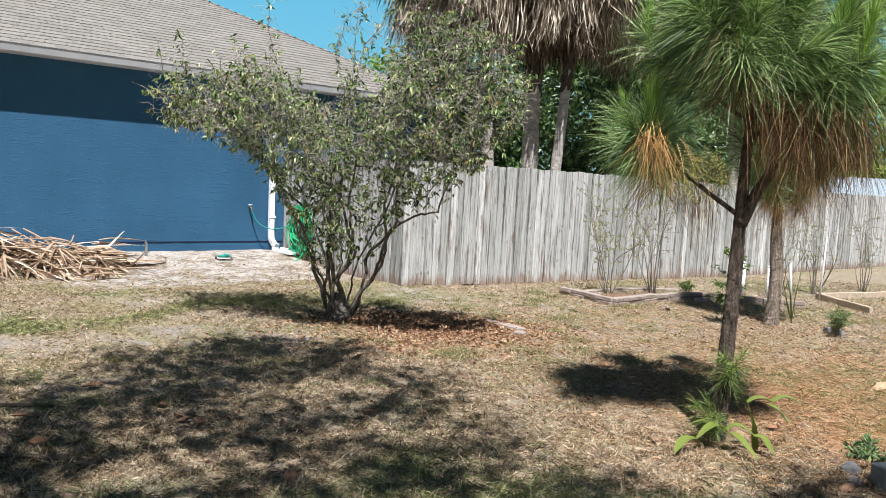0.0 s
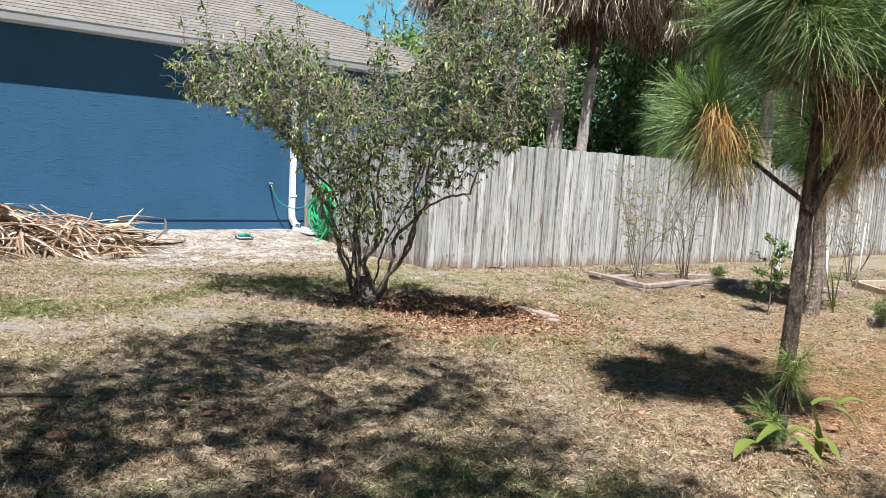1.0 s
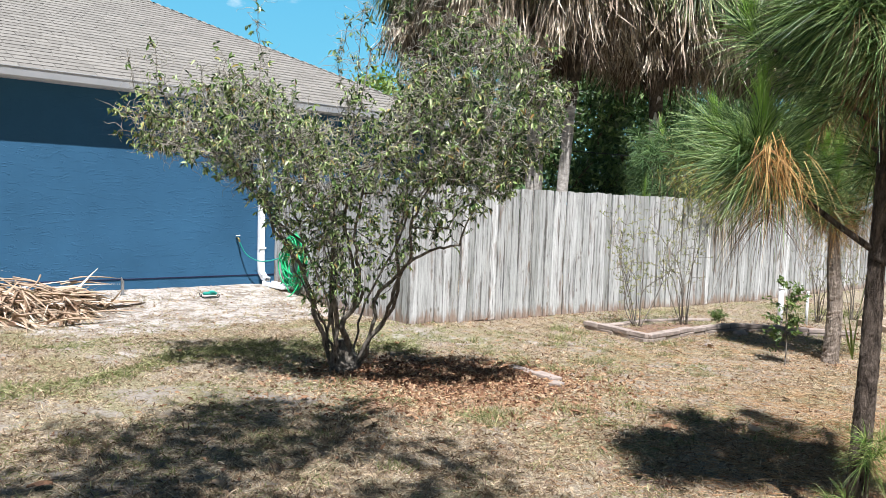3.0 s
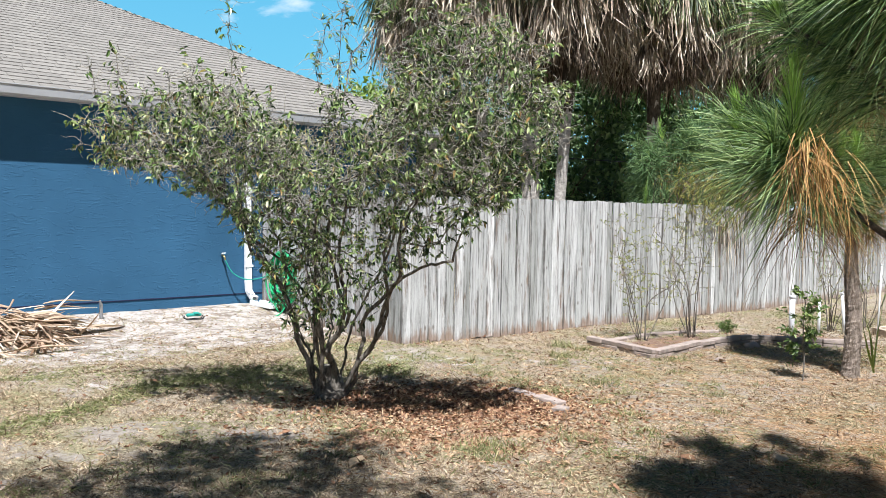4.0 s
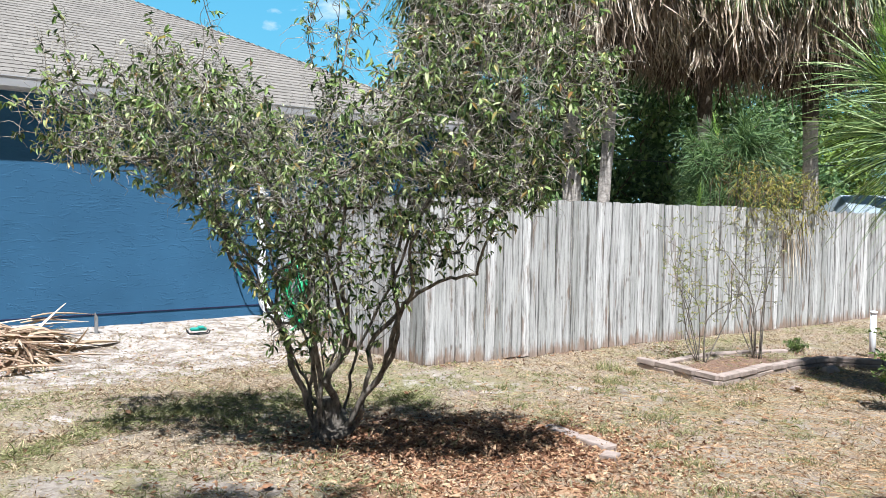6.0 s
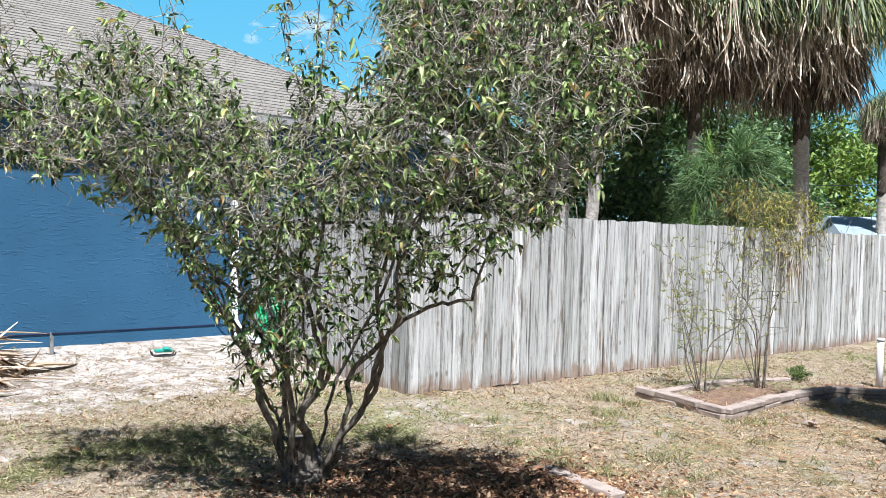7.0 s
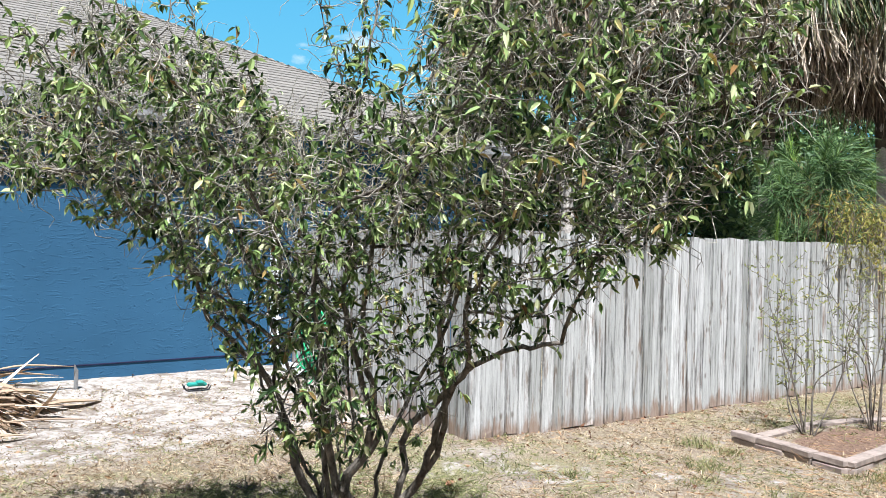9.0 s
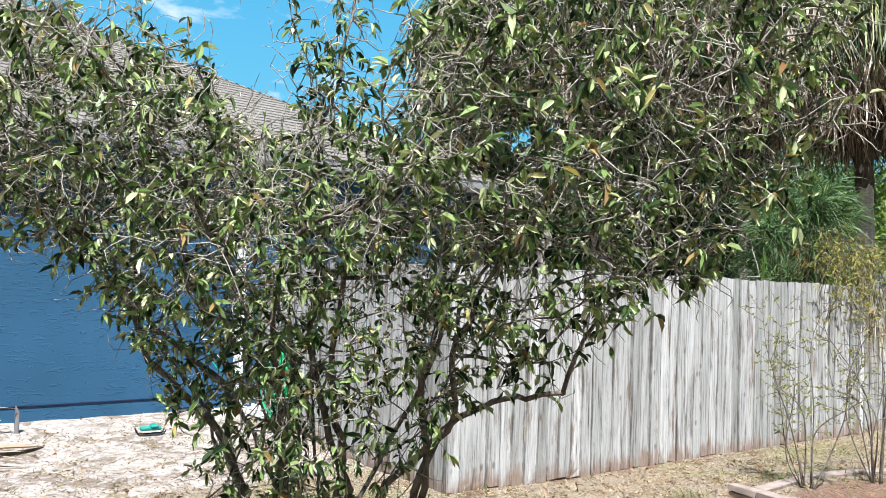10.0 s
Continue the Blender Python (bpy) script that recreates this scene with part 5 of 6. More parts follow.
def garden_hose():
    hose = thing("garden_hose", "coiled green garden hose hanging on a fence hanger", "garden hose", "", "", FRAME @ pose(7.28, 11.85, 0))
    rng = np.random.default_rng(8)
    for k in range(13):
        w, top, low = rng.uniform(0.2, 0.42), 1.0 + rng.uniform(-0.06, 0.06), rng.uniform(0.08, 0.42)
        x = -0.06 - 0.012 * k
        sh = rng.uniform(-0.12, 0.12)
        pts = [(x, sh + w * math.sin(a) * (0.65 if math.cos(a) > 0 else 1.0), (top + low) / 2 + (top - low) / 2 * math.cos(a)) for a in np.linspace(0, 2 * math.pi, 20)]
        part("hose_loop", Heap().add(*tube(smooth_line(pts, 2), [0.0105] * (19 * 2 + 1), 7)).mesh("hose_loop", M_HOSE, True), hose)
    feed = [(6.69 - 7.28, WALL_V - 0.1 - 11.85, 0.85), (6.78 - 7.28, WALL_V - 0.16 - 11.85, 0.66), (6.95 - 7.28, WALL_V - 0.22 - 11.85, 0.56), (7.1 - 7.28, WALL_V - 0.3 - 11.85, 0.56), (7.24 - 7.28, 12.3 - 11.85, 0.64), (-0.1, 0.05, 0.8)]
    fl = smooth_line(feed, 7)
    part("feed_hose", Heap().add(*tube(fl, [0.010] * len(fl), 8)).mesh("feed_hose", M_TEAL, True), hose, "pale teal feed hose from the tap")
    part("hanger", bm_mesh(box_bm((0.16, 0.20, 0.05), (-0.07, 0, 0.93), 0.012), "hanger", M_HOSE), hose, "green plastic hose hanger")
    tail = smooth_line([(-0.15, 0.2, 0.3), (-0.25, 0.3, 0.12), (-0.45, 0.15, 0.10), (-0.3, -0.2, 0.09), (-0.15, -0.25, 0.3)], 6)
    part("loose_end", Heap().add(*tube(tail, [0.0105] * len(tail), 7)).mesh("hose_tail", M_HOSE, True), hose)
    return hose


garden_hose()


def splash_block():
    p = local(7.12, 12.25, 0)
    ob = thing("splash_block", "pale concrete splash block under the downspout", "splash block", "", "", on(p.x, p.y, 0.0, SQUARE))
    bm = box_bm((0.2, 0.6, 0.04), (0, 0, 0.025), 0.008)
    box_bm((0.03, 0.6, 0.04), (-0.085, 0, 0.06), 0.006, bm)
    box_bm((0.03, 0.6, 0.04), (0.085, 0, 0.06), 0.006, bm)
    part("slab", bm_mesh(bm, "splash_slab", M_METAL_WHITE), ob)


splash_block()


def sprinkler():
    ob = thing("lawn_sprinkler", "teal plastic lawn sprinkler on the sand", "sprinkler", "", "", on(-3.52, 12.72, 0.0, 30) @ Matrix.Scale(0.68, 4))
    bm = box_bm((0.30, 0.10, 0.06), (0, 0, 0.10), 0.02)
    box_bm((0.12, 0.14, 0.05), (0.05, 0, 0.13), 0.02, bm)
    part("body", bm_mesh(bm, "sprinkler_body", M_TEAL), ob)
    sled = Heap()
    for y in (-0.07, 0.07):
        sled.add(*tube(smooth_line([(-0.2, y, 0.1), (-0.16, y, 0.02), (0, y, 0.015), (0.16, y, 0.02), (0.2, y, 0.08)], 4), [0.01] * 17, 6))
    part("sled", sled.mesh("sprinkler_sled", M_DARKMETAL), ob)


sprinkler()


def short_post():
    ob = thing("wooden_stake", "short grey wooden stake stuck in the sand by the wall", "stake", "", "", on(-4.62, 12.3, -0.05, 40))
    bm = box_bm((0.038, 0.038, 0.30), (0, 0, 0.15), 0.006)
    bm.verts.ensure_lookup_table()
    for v in bm.verts:
        if v.co.z > 0.2 and v.co.x > 0:
            v.co.z -= 0.05
    part("stake", bm_mesh(bm, "stake", M_GREY_STONE), ob)


short_post()


def strap_leaf(line, width, heap):
    P = smooth_line(line, 6)
    n = len(P)
    vs = []
    for i, p in enumerate(P):
        d = (P[min(i + 1, n - 1)] - P[max(i - 1, 0)]).normalized()
        side = d.cross(Vector((0, 0, 1))).normalized()
        up = side.cross(d)
        s = i / (n - 1)
        w = width * 0.5 * (0.5 + 1.05 * math.sin(math.pi * min(1, s * 0.95 + 0.1)) * 0.6) * (1 - s ** 5)
        vs += [p - side * w + up * w * 0.35, p, p + side * w + up * w * 0.35]
    f = []
    for i in range(n - 1):
        for k in (0, 1):
            f.append((i * 3 + k, i * 3 + k + 1, i * 3 + k + 4, i * 3 + k + 3))
    heap.add(np.array([tuple(v) for v in vs]), np.array(f))


def frond_set(k):
    rng = np.random.default_rng(200 + k)
    stalk = smooth_line([(-0.75, 0, 0.02), (-0.25, rng.normal() * 0.05, 0.05), (0.15, 0, 0.02)], 5)
    st = Heap().add(*tube(stalk, [0.013 - 0.0006 * i for i in range(len(stalk))], 6, 0.1, rng))
    n = 17
    th = rng.normal(size=n) * 0.5
    d = np.stack([np.cos(th), np.sin(th), rng.normal(size=n) * 0.10], 1)
    fan = Heap().add(*strands(np.tile((0.13, 0, 0.03), (n, 1)) + rng.normal(size=(n, 3)) * 0.02, d, rng.uniform(0.3, 0.85, n), 0.042, rng, np.abs(rng.normal(size=n)) * 0.22 + 0.05, 5))
    return st.mesh("frond_stalk", M_FROND_PILE, True), fan.mesh("frond_fan", M_FROND_PILE)


def frond_pile():
    rng = np.random.default_rng(19)
    sets = [frond_set(k) for k in range(6)]
    for k in range(84):
        u, v = rng.uniform(0.2, 3.9), rng.normal() * 0.42 + 11.75
        h = 0.54 * math.exp(-((v - 11.8) / 0.5) ** 2) * np.interp(u, (0.2, 1.6, 2.6, 3.4, 4.3), (0.9, 1, 0.75, 0.4, 0.1))
        v = min(v, 12.45)
        p = local(u, v, 0)
        turn = -8 + rng.normal() * 32 + (180 if rng.uniform() < 0.2 else 0)
        ob = thing("dead_palm_frond", "dried tan palm frond lying in a heap", "palm frond", "heap of dead palm fronds", "", on(p.x, p.y, 0.03 + h * rng.uniform(0.15, 1.0)) @ pose(0, 0, 0, 0, 0, turn) @ pose(0, 0, 0, rng.normal() * 18, rng.normal() * 5 + 9))
        st, fan = sets[k % 6]
        part("stalk", st, ob)
        part("fan", fan, ob)
    for k in range(60):
        u, v = rng.uniform(0.8, 4.2), rng.uniform(11.1, 12.3)
        p = local(u, v, 0)
        flat, steep = k % 2 == 0, rng.uniform() < 0.12
        ob = thing("palm_stalk", "broad bleached palm stalk lying on the heap" if flat else "thin dry palm stalk lying on the heap", "palm stalk", "loose palm stalks", "", on(p.x, p.y, 0.05 + rng.uniform(0, 0.28) * math.exp(-((v - 11.8) / 0.45) ** 2)) @ pose(0, 0, 0, rng.normal() * 20, rng.normal() * 8 - (35 if steep else 0), SQUARE + rng.normal() * 38))
        ln = rng.uniform(0.35, 0.9)
        pts = [(-ln / 2, 0, 0), (-ln / 6, rng.normal() * 0.03, 0.03), (ln / 6, rng.normal() * 0.03, 0.03), (ln / 2, rng.normal() * 0.03, 0)]
        h = Heap()
        if flat:
            strap_leaf(pts, rng.uniform(0.045, 0.085), h)
        else:
            line = smooth_line(pts, 4)
            h.add(*tube(line, [0.013 - 0.0007 * i for i in range(len(line))], 6, 0.15, rng))
        part("stalk", h.mesh("loose_stalk", M_FROND_PILE, not flat), ob)


frond_pile()


def flat_stick(x, y, ln, wd, turn, mat, name, label, cat, th=0.03, up=0.0):
    ob = thing(name, label, cat, "", "", on(x, y, up, turn))
    rng = np.random.default_rng(int(abs(x * 31 + y * 17)))
    pts = smooth_line([(-ln / 2, 0, th * 0.5), (-ln / 6, rng.normal() * 0.03, th * 0.9), (ln / 4, rng.normal() * 0.03, th * 0.8), (ln / 2, 0, th * 0.5)], 5)
    v, f = tube(pts, [wd * (0.5 - 0.012 * i) for i in range(len(pts))], 8, 0.08, rng)
    v = np.array(v)
    v[:, 2] = (v[:, 2] - th) * (th / wd) * 1.6 + th
    part("bark" if mat is M_TREE_BARK else "wood", Heap().add(v, f).mesh(name, mat, True), ob)


flat_stick(-2.75, 4.55, 0.9, 0.025, 15, M_TREE_BARK, "fallen_branch", "thin dark branch lying in the grass", "branch", 0.02)
flat_stick(-2.35, 3.75, 1.1, 0.03, 5, M_TREE_BARK, "fallen_branch", "dark bent branch lying in the grass", "branch", 0.02)

# ---- edged bed by the fence ----


def edging(points, label, courses=2, unit=0.31, mat=M_STONE, height=0.058, width=0.11):
    rng = np.random.default_rng(int(abs(points[0][0] * 100)))
    c = points[0]
    ob = thing("garden_edging", label, "garden edging", "", "", on(c[0], c[1]))
    inv = ob.matrix_basis.inverted()
    shapes = []
    for k in range(4):
        shapes.append(bm_mesh(box_bm((unit - 0.008, width, height - 0.004), (0, 0, 0), 0.008, None, None, 0.003, rng), "block", mat))
    for (x0, y0), (x1, y1) in zip(points, points[1:]):
        L = math.hypot(x1 - x0, y1 - y0)
        n = max(1, round(L / unit))
        a = math.degrees(math.atan2(y1 - y0, x1 - x0))
        for j in range(courses):
            for k in range(n):
                s = (k + 0.5) / n
                x, y = x0 + (x1 - x0) * s, y0 + (y1 - y0) * s
                b = new("block", shapes[rng.integers(4)])
                b.parent = ob
                b.matrix_basis = inv @ pose(x + rng.normal() * 0.006, y + rng.normal() * 0.006, float(gz(x, y)) + height * (j + 0.5) - 0.012, rng.normal() * 1.2, rng.normal() * 0.8, a + rng.normal() * 1.0) @ Matrix.Diagonal((L / n / unit, 1, 1, 1))
    return ob


edging([(1.74, 11.62), (2.31, 10.64), (3.02, 11.33), (3.9, 12.05), (5.35, 11.75)], "two courses of pinkish concrete edging blocks round a mulched bed")
edging([(2.0, 11.75), (2.75, 12.45), (3.8, 13.0)], "low row of buried edging blocks behind the saplings", 1, 0.31, M_STONE, 0.05)
edging([(0.52, 8.92), (0.72, 8.6)], "row of sunken concrete edging blocks beside the mulch", 1, 0.37, M_STONE, 0.035, 0.12)
edging([(0.74, 8.56), (0.90, 8.28)], "pale concrete edging block beside the mulch", 1, 0.33, M_STONE, 0.055, 0.12)
edging([(0.82, 8.16), (0.93, 8.1)], "small loose edging brick on the lawn", 1, 0.13, M_STONE, 0.05, 0.12)
edging([(6.3, 13.5), (6.35, 11.8)], "weathered plank laid on edge round a bed", 1, 1.0, M_PLANK, 0.12, 0.05)
edging([(6.3, 13.55), (8.3, 14.7)], "long weathered plank on edge round a bed", 1, 1.2, M_PLANK, 0.12, 0.05)


def sapling(x, y, h, stems, seed, leaf, label, spread=0.3, density=1.0, mat=None, name="sapling"):
    rng = np.random.default_rng(seed)
    ob = thing(name, label, "sapling" if name == "sapling" else "shrub", "", "", on(x, y, -0.02))
    leaves, twigs = Heap(), Heap()
    for k in range(stems):
        wood = Heap()
        a = rng.uniform(0, 6.28)
        hh = h * rng.uniform(0.6, 1.0)
        r = spread * rng.uniform(0.2, 1.0)
        b = np.array((math.cos(a), math.sin(a), 0)) * 0.04
        pts = smooth_line([tuple(b), tuple(b + np.array((math.cos(a) * r * 0.25, math.sin(a) * r * 0.25, hh * 0.4)) + rng.normal(size=3) * 0.05 * h), tuple(b + np.array((math.cos(a) * r * 0.6, math.sin(a) * r * 0.6, hh * 0.75)) + rng.normal(size=3) * 0.06 * h), tuple(b + np.array((math.cos(a) * r, math.sin(a) * r, hh)))], 6)
        wood.add(*tube(pts, [0.007 * (1.1 - i / len(pts)) for i in range(len(pts))], 6, 0.1, rng))
        P = np.array([tuple(p) for p in pts])
        n = int(12 * density)
        j = rng.integers(len(P) // 3, len(P), n)
        d = rng.normal(size=(n, 3)) * (1, 1, 0.5) + (0, 0, 0.35)
        d /= np.linalg.norm(d, axis=1, keepdims=True)
        ln = rng.uniform(0.08, 0.28, n)[:, None] * min(1.0, h)
        twigs.add(*prisms(P[j], P[j] + d * ln, 0.003, 0.0014, 3))
        part("stem", wood.mesh("sapling_stem", M_BUSH_BARK, True), ob)
        for q in range(int(4 * density) + 1):
            s = rng.uniform(0.3, 1.05, (n, 1))
            L = leaf * rng.uniform(0.6, 1.2, n)
            leaves.add(*blades(P[j] + d * ln * s, d * 0.6 + rng.normal(size=(n, 3)) * 0.6, L, L * 0.36, rng, 0.25))
    tagged(part("twig_spray", twigs.mesh("sapling_twigs", M_BUSH_BARK), ob), "", "", "", "stuff")
    part("foliage", leaves.mesh("sapling_foliage", mat or M_SAPLING), ob)
    return ob


sapling(2.5, 11.98, 1.75, 8, 301, 0.045, "thin leggy sapling with sparse yellowish leaves in the edged bed", 0.55, 1.5)
sapling(3.24, 12.32, 1.75, 9, 302, 0.04, "thin dark-stemmed sapling with few leaves in the edged bed", 0.5, 1.2)
sapling(5.7, 13.6, 1.6, 9, 303, 0.045, "bare twiggy sapling in front of the fence", 0.6, 0.8)
sapling(6.6, 14.3, 1.7, 9, 304, 0.045, "bare twiggy sapling with a few pale leaves by the fence", 0.6, 0.8)
sapling(7.9, 15.2, 1.7, 9, 305, 0.045, "bare twiggy sapling at the far bed by the fence", 0.6, 0.8)
sapling(4.0, 13.1, 0.16, 10, 307, 0.04, "low green sprout in the bed by the fence", 0.12, 1.2, M_SHRUBLET, "small_bush")
sapling(4.66, 9.3, 0.40, 7, 308, 0.045, "knee-high green shrub with small leaves on the lawn", 0.18, 1.3, M_SHRUBLET, "small_bush")
sapling(2.76, 4.58, 0.15, 6, 309, 0.05, "small dark-leaved sprig beside the rocks", 0.2, 1.0, M_TREE_LEAF, "small_bush")


def young_tree(x, y):
    """A whip of a trunk with a small leafy head."""
    rng = np.random.default_rng(306)
    ob = thing("young_tree", "newly planted young tree with thin stem and leafy green head", "tree", "", "", on(x, y, -0.02))
    line = smooth_line([(0, 0, 0), (0.005, 0, 0.25), (-0.01, 0.01, 0.5), (0.0, 0.0, 0.82)], 6)
    part("trunk", Heap().add(*tube(line, [0.009 - 0.0003 * i for i in range(len(line))], 7, 0.1, rng)).mesh("whip", M_BUSH_BARK, True), ob)
    twigs, leaves = Heap(), Heap()
    for k in range(26):
        p = np.array(line[rng.integers(8, len(line))])
        d = rng.normal(size=3) * (1, 1, 0.4) + (0, 0, 0.35)
        e = p + d / np.linalg.norm(d) * rng.uniform(0.1, 0.26)
        twigs.add(*prisms([p], [e], 0.0035, 0.0018, 4))
        n = 15
        b = p + (e - p) * rng.uniform(0.25, 1.05, (n, 1)) + rng.normal(size=(n, 3)) * 0.012
        L = rng.uniform(0.035, 0.07, n)
        leaves.add(*ovals(b, rng.normal(size=(n, 3)) * 0.7 + d * 0.5, L, L * 0.45, rng, 0.3, 0.4, (0, -0.6, 1.2)))
    tagged(part("twig_spray", twigs.mesh("whip_twigs", M_BUSH_BARK), ob), "", "", "", "stuff")
    part("foliage", leaves.mesh("whip_foliage", M_SHRUBLET), ob)


young_tree(3.5, 9.55)


def pipe(x, y, h, r, label, lean=0.0, mat=None, name="plastic_pipe", cat="pipe"):
    ob = thing(name, label, cat, "white pipes in the bed" if mat is None else "", "", on(x, y, -0.05))
    pts = [(0, 0, 0), (lean * 0.5, 0, h * 0.5), (lean, 0, h)]
    p = part("pipe" if mat is None else "rod", Heap().add(*tube(pts, [r] * 3, 10)).mesh(name, mat or M_PVC, True), ob)
    if mat is None:
        part("rim", Heap().add(*tube([(lean, 0, h - 0.03), (lean, 0, h + 0.004)], [r * 1.15] * 2, 10)).mesh("rim", M_PVC, True), p)


pipe(4.80, 12.85, 0.62, 0.038, "white plastic pipe standing in the bed")
pipe(5.3, 13.1, 0.56, 0.02, "thin white plastic pipe standing behind a bush")
pipe(5.80, 13.35, 0.66, 0.022, "white plastic pipe leaning a little in the bed", -0.06)
pipe(6.25, 13.3, 1.1, 0.012, "thin white plastic rod standing in the far bed", 0.03)


def strap_plant(x, y, leaves, label):
    ob = thing("strap_leaf_plant", label, "plant", "strap-leaved plants", "", on(x, y, 0.02) @ Matrix.Scale(1.08, 4))
    for line, w in leaves:
        h = Heap()
        strap_leaf(line, w, h)
        part("leaf", h.mesh("strap_leaf", M_STRAP, True), ob)
    return ob


strap_plant(1.845, 4.62, [
    ([(0, 0, 0.10), (-0.05, -0.01, 0.135), (-0.11, -0.03, 0.12), (-0.19, -0.07, 0.06)], 0.07),
    ([(-0.18, -0.07, 0.07), (-0.24, -0.10, 0.075), (-0.29, -0.14, 0.05), (-0.33, -0.18, 0.01)], 0.06),
    ([(0.0, 0, 0.10), (0.05, -0.01, 0.14), (0.11, -0.03, 0.125), (0.17, -0.05, 0.08)], 0.06),
    ([(0.01, -0.02, 0.10), (0.04, -0.07, 0.10), (0.08, -0.14, 0.06), (0.12, -0.22, 0.01)], 0.048),
    ([(0.15, -0.03, 0.09), (0.19, -0.05, 0.09), (0.22, -0.08, 0.05), (0.25, -0.11, 0.01)], 0.062),
    ([(0.18, 0.02, 0.0), (0.16, 0.01, 0.12), (0.13, 0.01, 0.22), (0.11, 0.02, 0.29)], 0.052),
    ([(0.12, 0.02, 0.27), (0.16, 0.02, 0.295), (0.21, 0.02, 0.30), (0.27, 0.02, 0.28)], 0.05),
    ([(0.25, 0.02, 0.28), (0.31, 0.02, 0.31), (0.36, 0.01, 0.31), (0.42, 0.0, 0.285)], 0.055),
    ([(0.23, 0.0, 0.27), (0.27, -0.02, 0.25), (0.31, -0.03, 0.21), (0.35, -0.05, 0.17)], 0.06),
    ([(-0.02, 0, 0.06), (-0.08, 0.05, 0.13), (-0.15, 0.08, 0.12), (-0.22, 0.1, 0.05)], 0.042)], "yellow-green strap-leaved plant sprawling at the foot of the pine")
strap_plant(4.42, 9.95, [
    ([(0, 0, 0), (0.04, 0, 0.45), (0.12, -0.02, 0.80), (0.5, -0.02, 0.66)], 0.032),
    ([(0, 0, 0), (-0.06, -0.02, 0.35), (-0.12, 0, 0.56), (-0.16, 0.02, 0.68)], 0.030),
    ([(0, 0, 0), (-0.10, -0.05, 0.25), (-0.15, -0.05, 0.45), (-0.2, -0.05, 0.6)], 0.025)], "yellowing strap leaves arching beside the second pine")



def palm_boot(x, y, ln, wd, turn, label, up=0.012):
    ob = thing("palm_boot", label, "palm boot", "", "", on(x, y, up, turn))
    h = Heap()
    strap_leaf([(-ln / 2, 0, 0.03), (-ln / 5, 0.02, 0.05), (ln / 5, -0.01, 0.035), (ln / 2, 0.03, 0.01)], wd, h)
    part("strip", h.mesh("palm_boot", M_FROND_PILE), ob)


palm_boot(-4.38, 10.48, 0.72, 0.10, 50, "bleached curved palm frond base lying on the sand")
palm_boot(-4.34, 11.73, 0.66, 0.13, 57, "pale flat palm frond base at the edge of the heap")
palm_boot(-4.7, 11.2, 0.5, 0.08, 75, "dry curled palm frond base beside the heap")
palm_boot(-4.85, 12.0, 0.72, 0.07, 42, "long bleached palm stalk leaning on the wooden stake", 0.22)
palm_boot(-4.92, 11.86, 0.66, 0.085, 36, "broad pale palm stalk on top of the heap", 0.16)


def trunk_sprouts():
    ob = thing("pine_sprout", "tuft of fresh green needles sprouting low on the pine", "sprout", "", "", on(PINE_X, PINE_Y - 0.07, 0))
    rng = np.random.default_rng(12)
    y, d = Heap(), Heap()
    for p, ax in (((-0.03, -0.03, 0.52), (-0.3, -0.4, 0.7)), ((0.05, -0.03, 0.55), (0.3, -0.4, 0.7)), ((0.0, -0.06, 0.48), (0, -0.6, 0.5)), ((-0.11, -0.05, 0.22), (-0.3, -0.3, 0.8)), ((-0.08, -0.1, 0.17), (-0.2, -0.5, 0.7)), ((-0.15, -0.02, 0.2), (-0.5, 0, 0.7))):
        tuft(y, y, d, p, ax, rng, 0.58, 120, 0, 0.0, 0.3, 0.0042)
    part("foliage", y.mesh("sprout_foliage", M_SPROUT), ob)


trunk_sprouts()


def rock(x, y, size, mat, label, seed, name="rock", cat="rock"):
    rng = np.random.default_rng(seed)
    ob = thing(name, label, cat, "", "", on(x, y, size[2] * 0.3, rng.uniform(0, 360)))
    bm = bmesh.new()
    bmesh.ops.create_icosphere(bm, subdivisions=3, radius=1)
    for v in bm.verts:
        n = noise.noise(v.co * 1.6 + Vector((seed, 0, 0)))
        v.co = Vector((v.co.x * size[0], v.co.y * size[1], v.co.z * size[2])) * (1 + 0.35 * n)
    part("stone", bm_mesh(bm, name, mat, True), ob)


rock(2.50, 4.36, (0.06, 0.05, 0.05), M_GREY_STONE, "round grey stone half hidden in the grass", 3)
rock(2.44, 4.2, (0.05, 0.04, 0.03), M_STONE, "small reddish stone in the grass", 5)
rock(2.36, 4.1, (0.06, 0.04, 0.025), M_DEAD, "flat reddish-brown stone in the grass", 7)
rock(3.0, 10.5, (0.07, 0.05, 0.03), M_STONE, "flat pinkish stone on the lawn before the bed", 9)
rock(3.75, 11.55, (0.16, 0.08, 0.05), M_STONE, "flat stone in front of the edging", 11)
rock(4.75, 9.5, (0.12, 0.08, 0.06), M_GREY_STONE, "grey stone beside the small shrub", 13)
slab = thing("concrete_block", "grey concrete block lying in the grass", "concrete block", "", "", on(2.64, 4.16, -0.02, 8))
part("block", bm_mesh(box_bm((0.2, 0.14, 0.15), (0, 0, 0.07), 0.008), "concrete_block", M_GREY_STONE), slab)


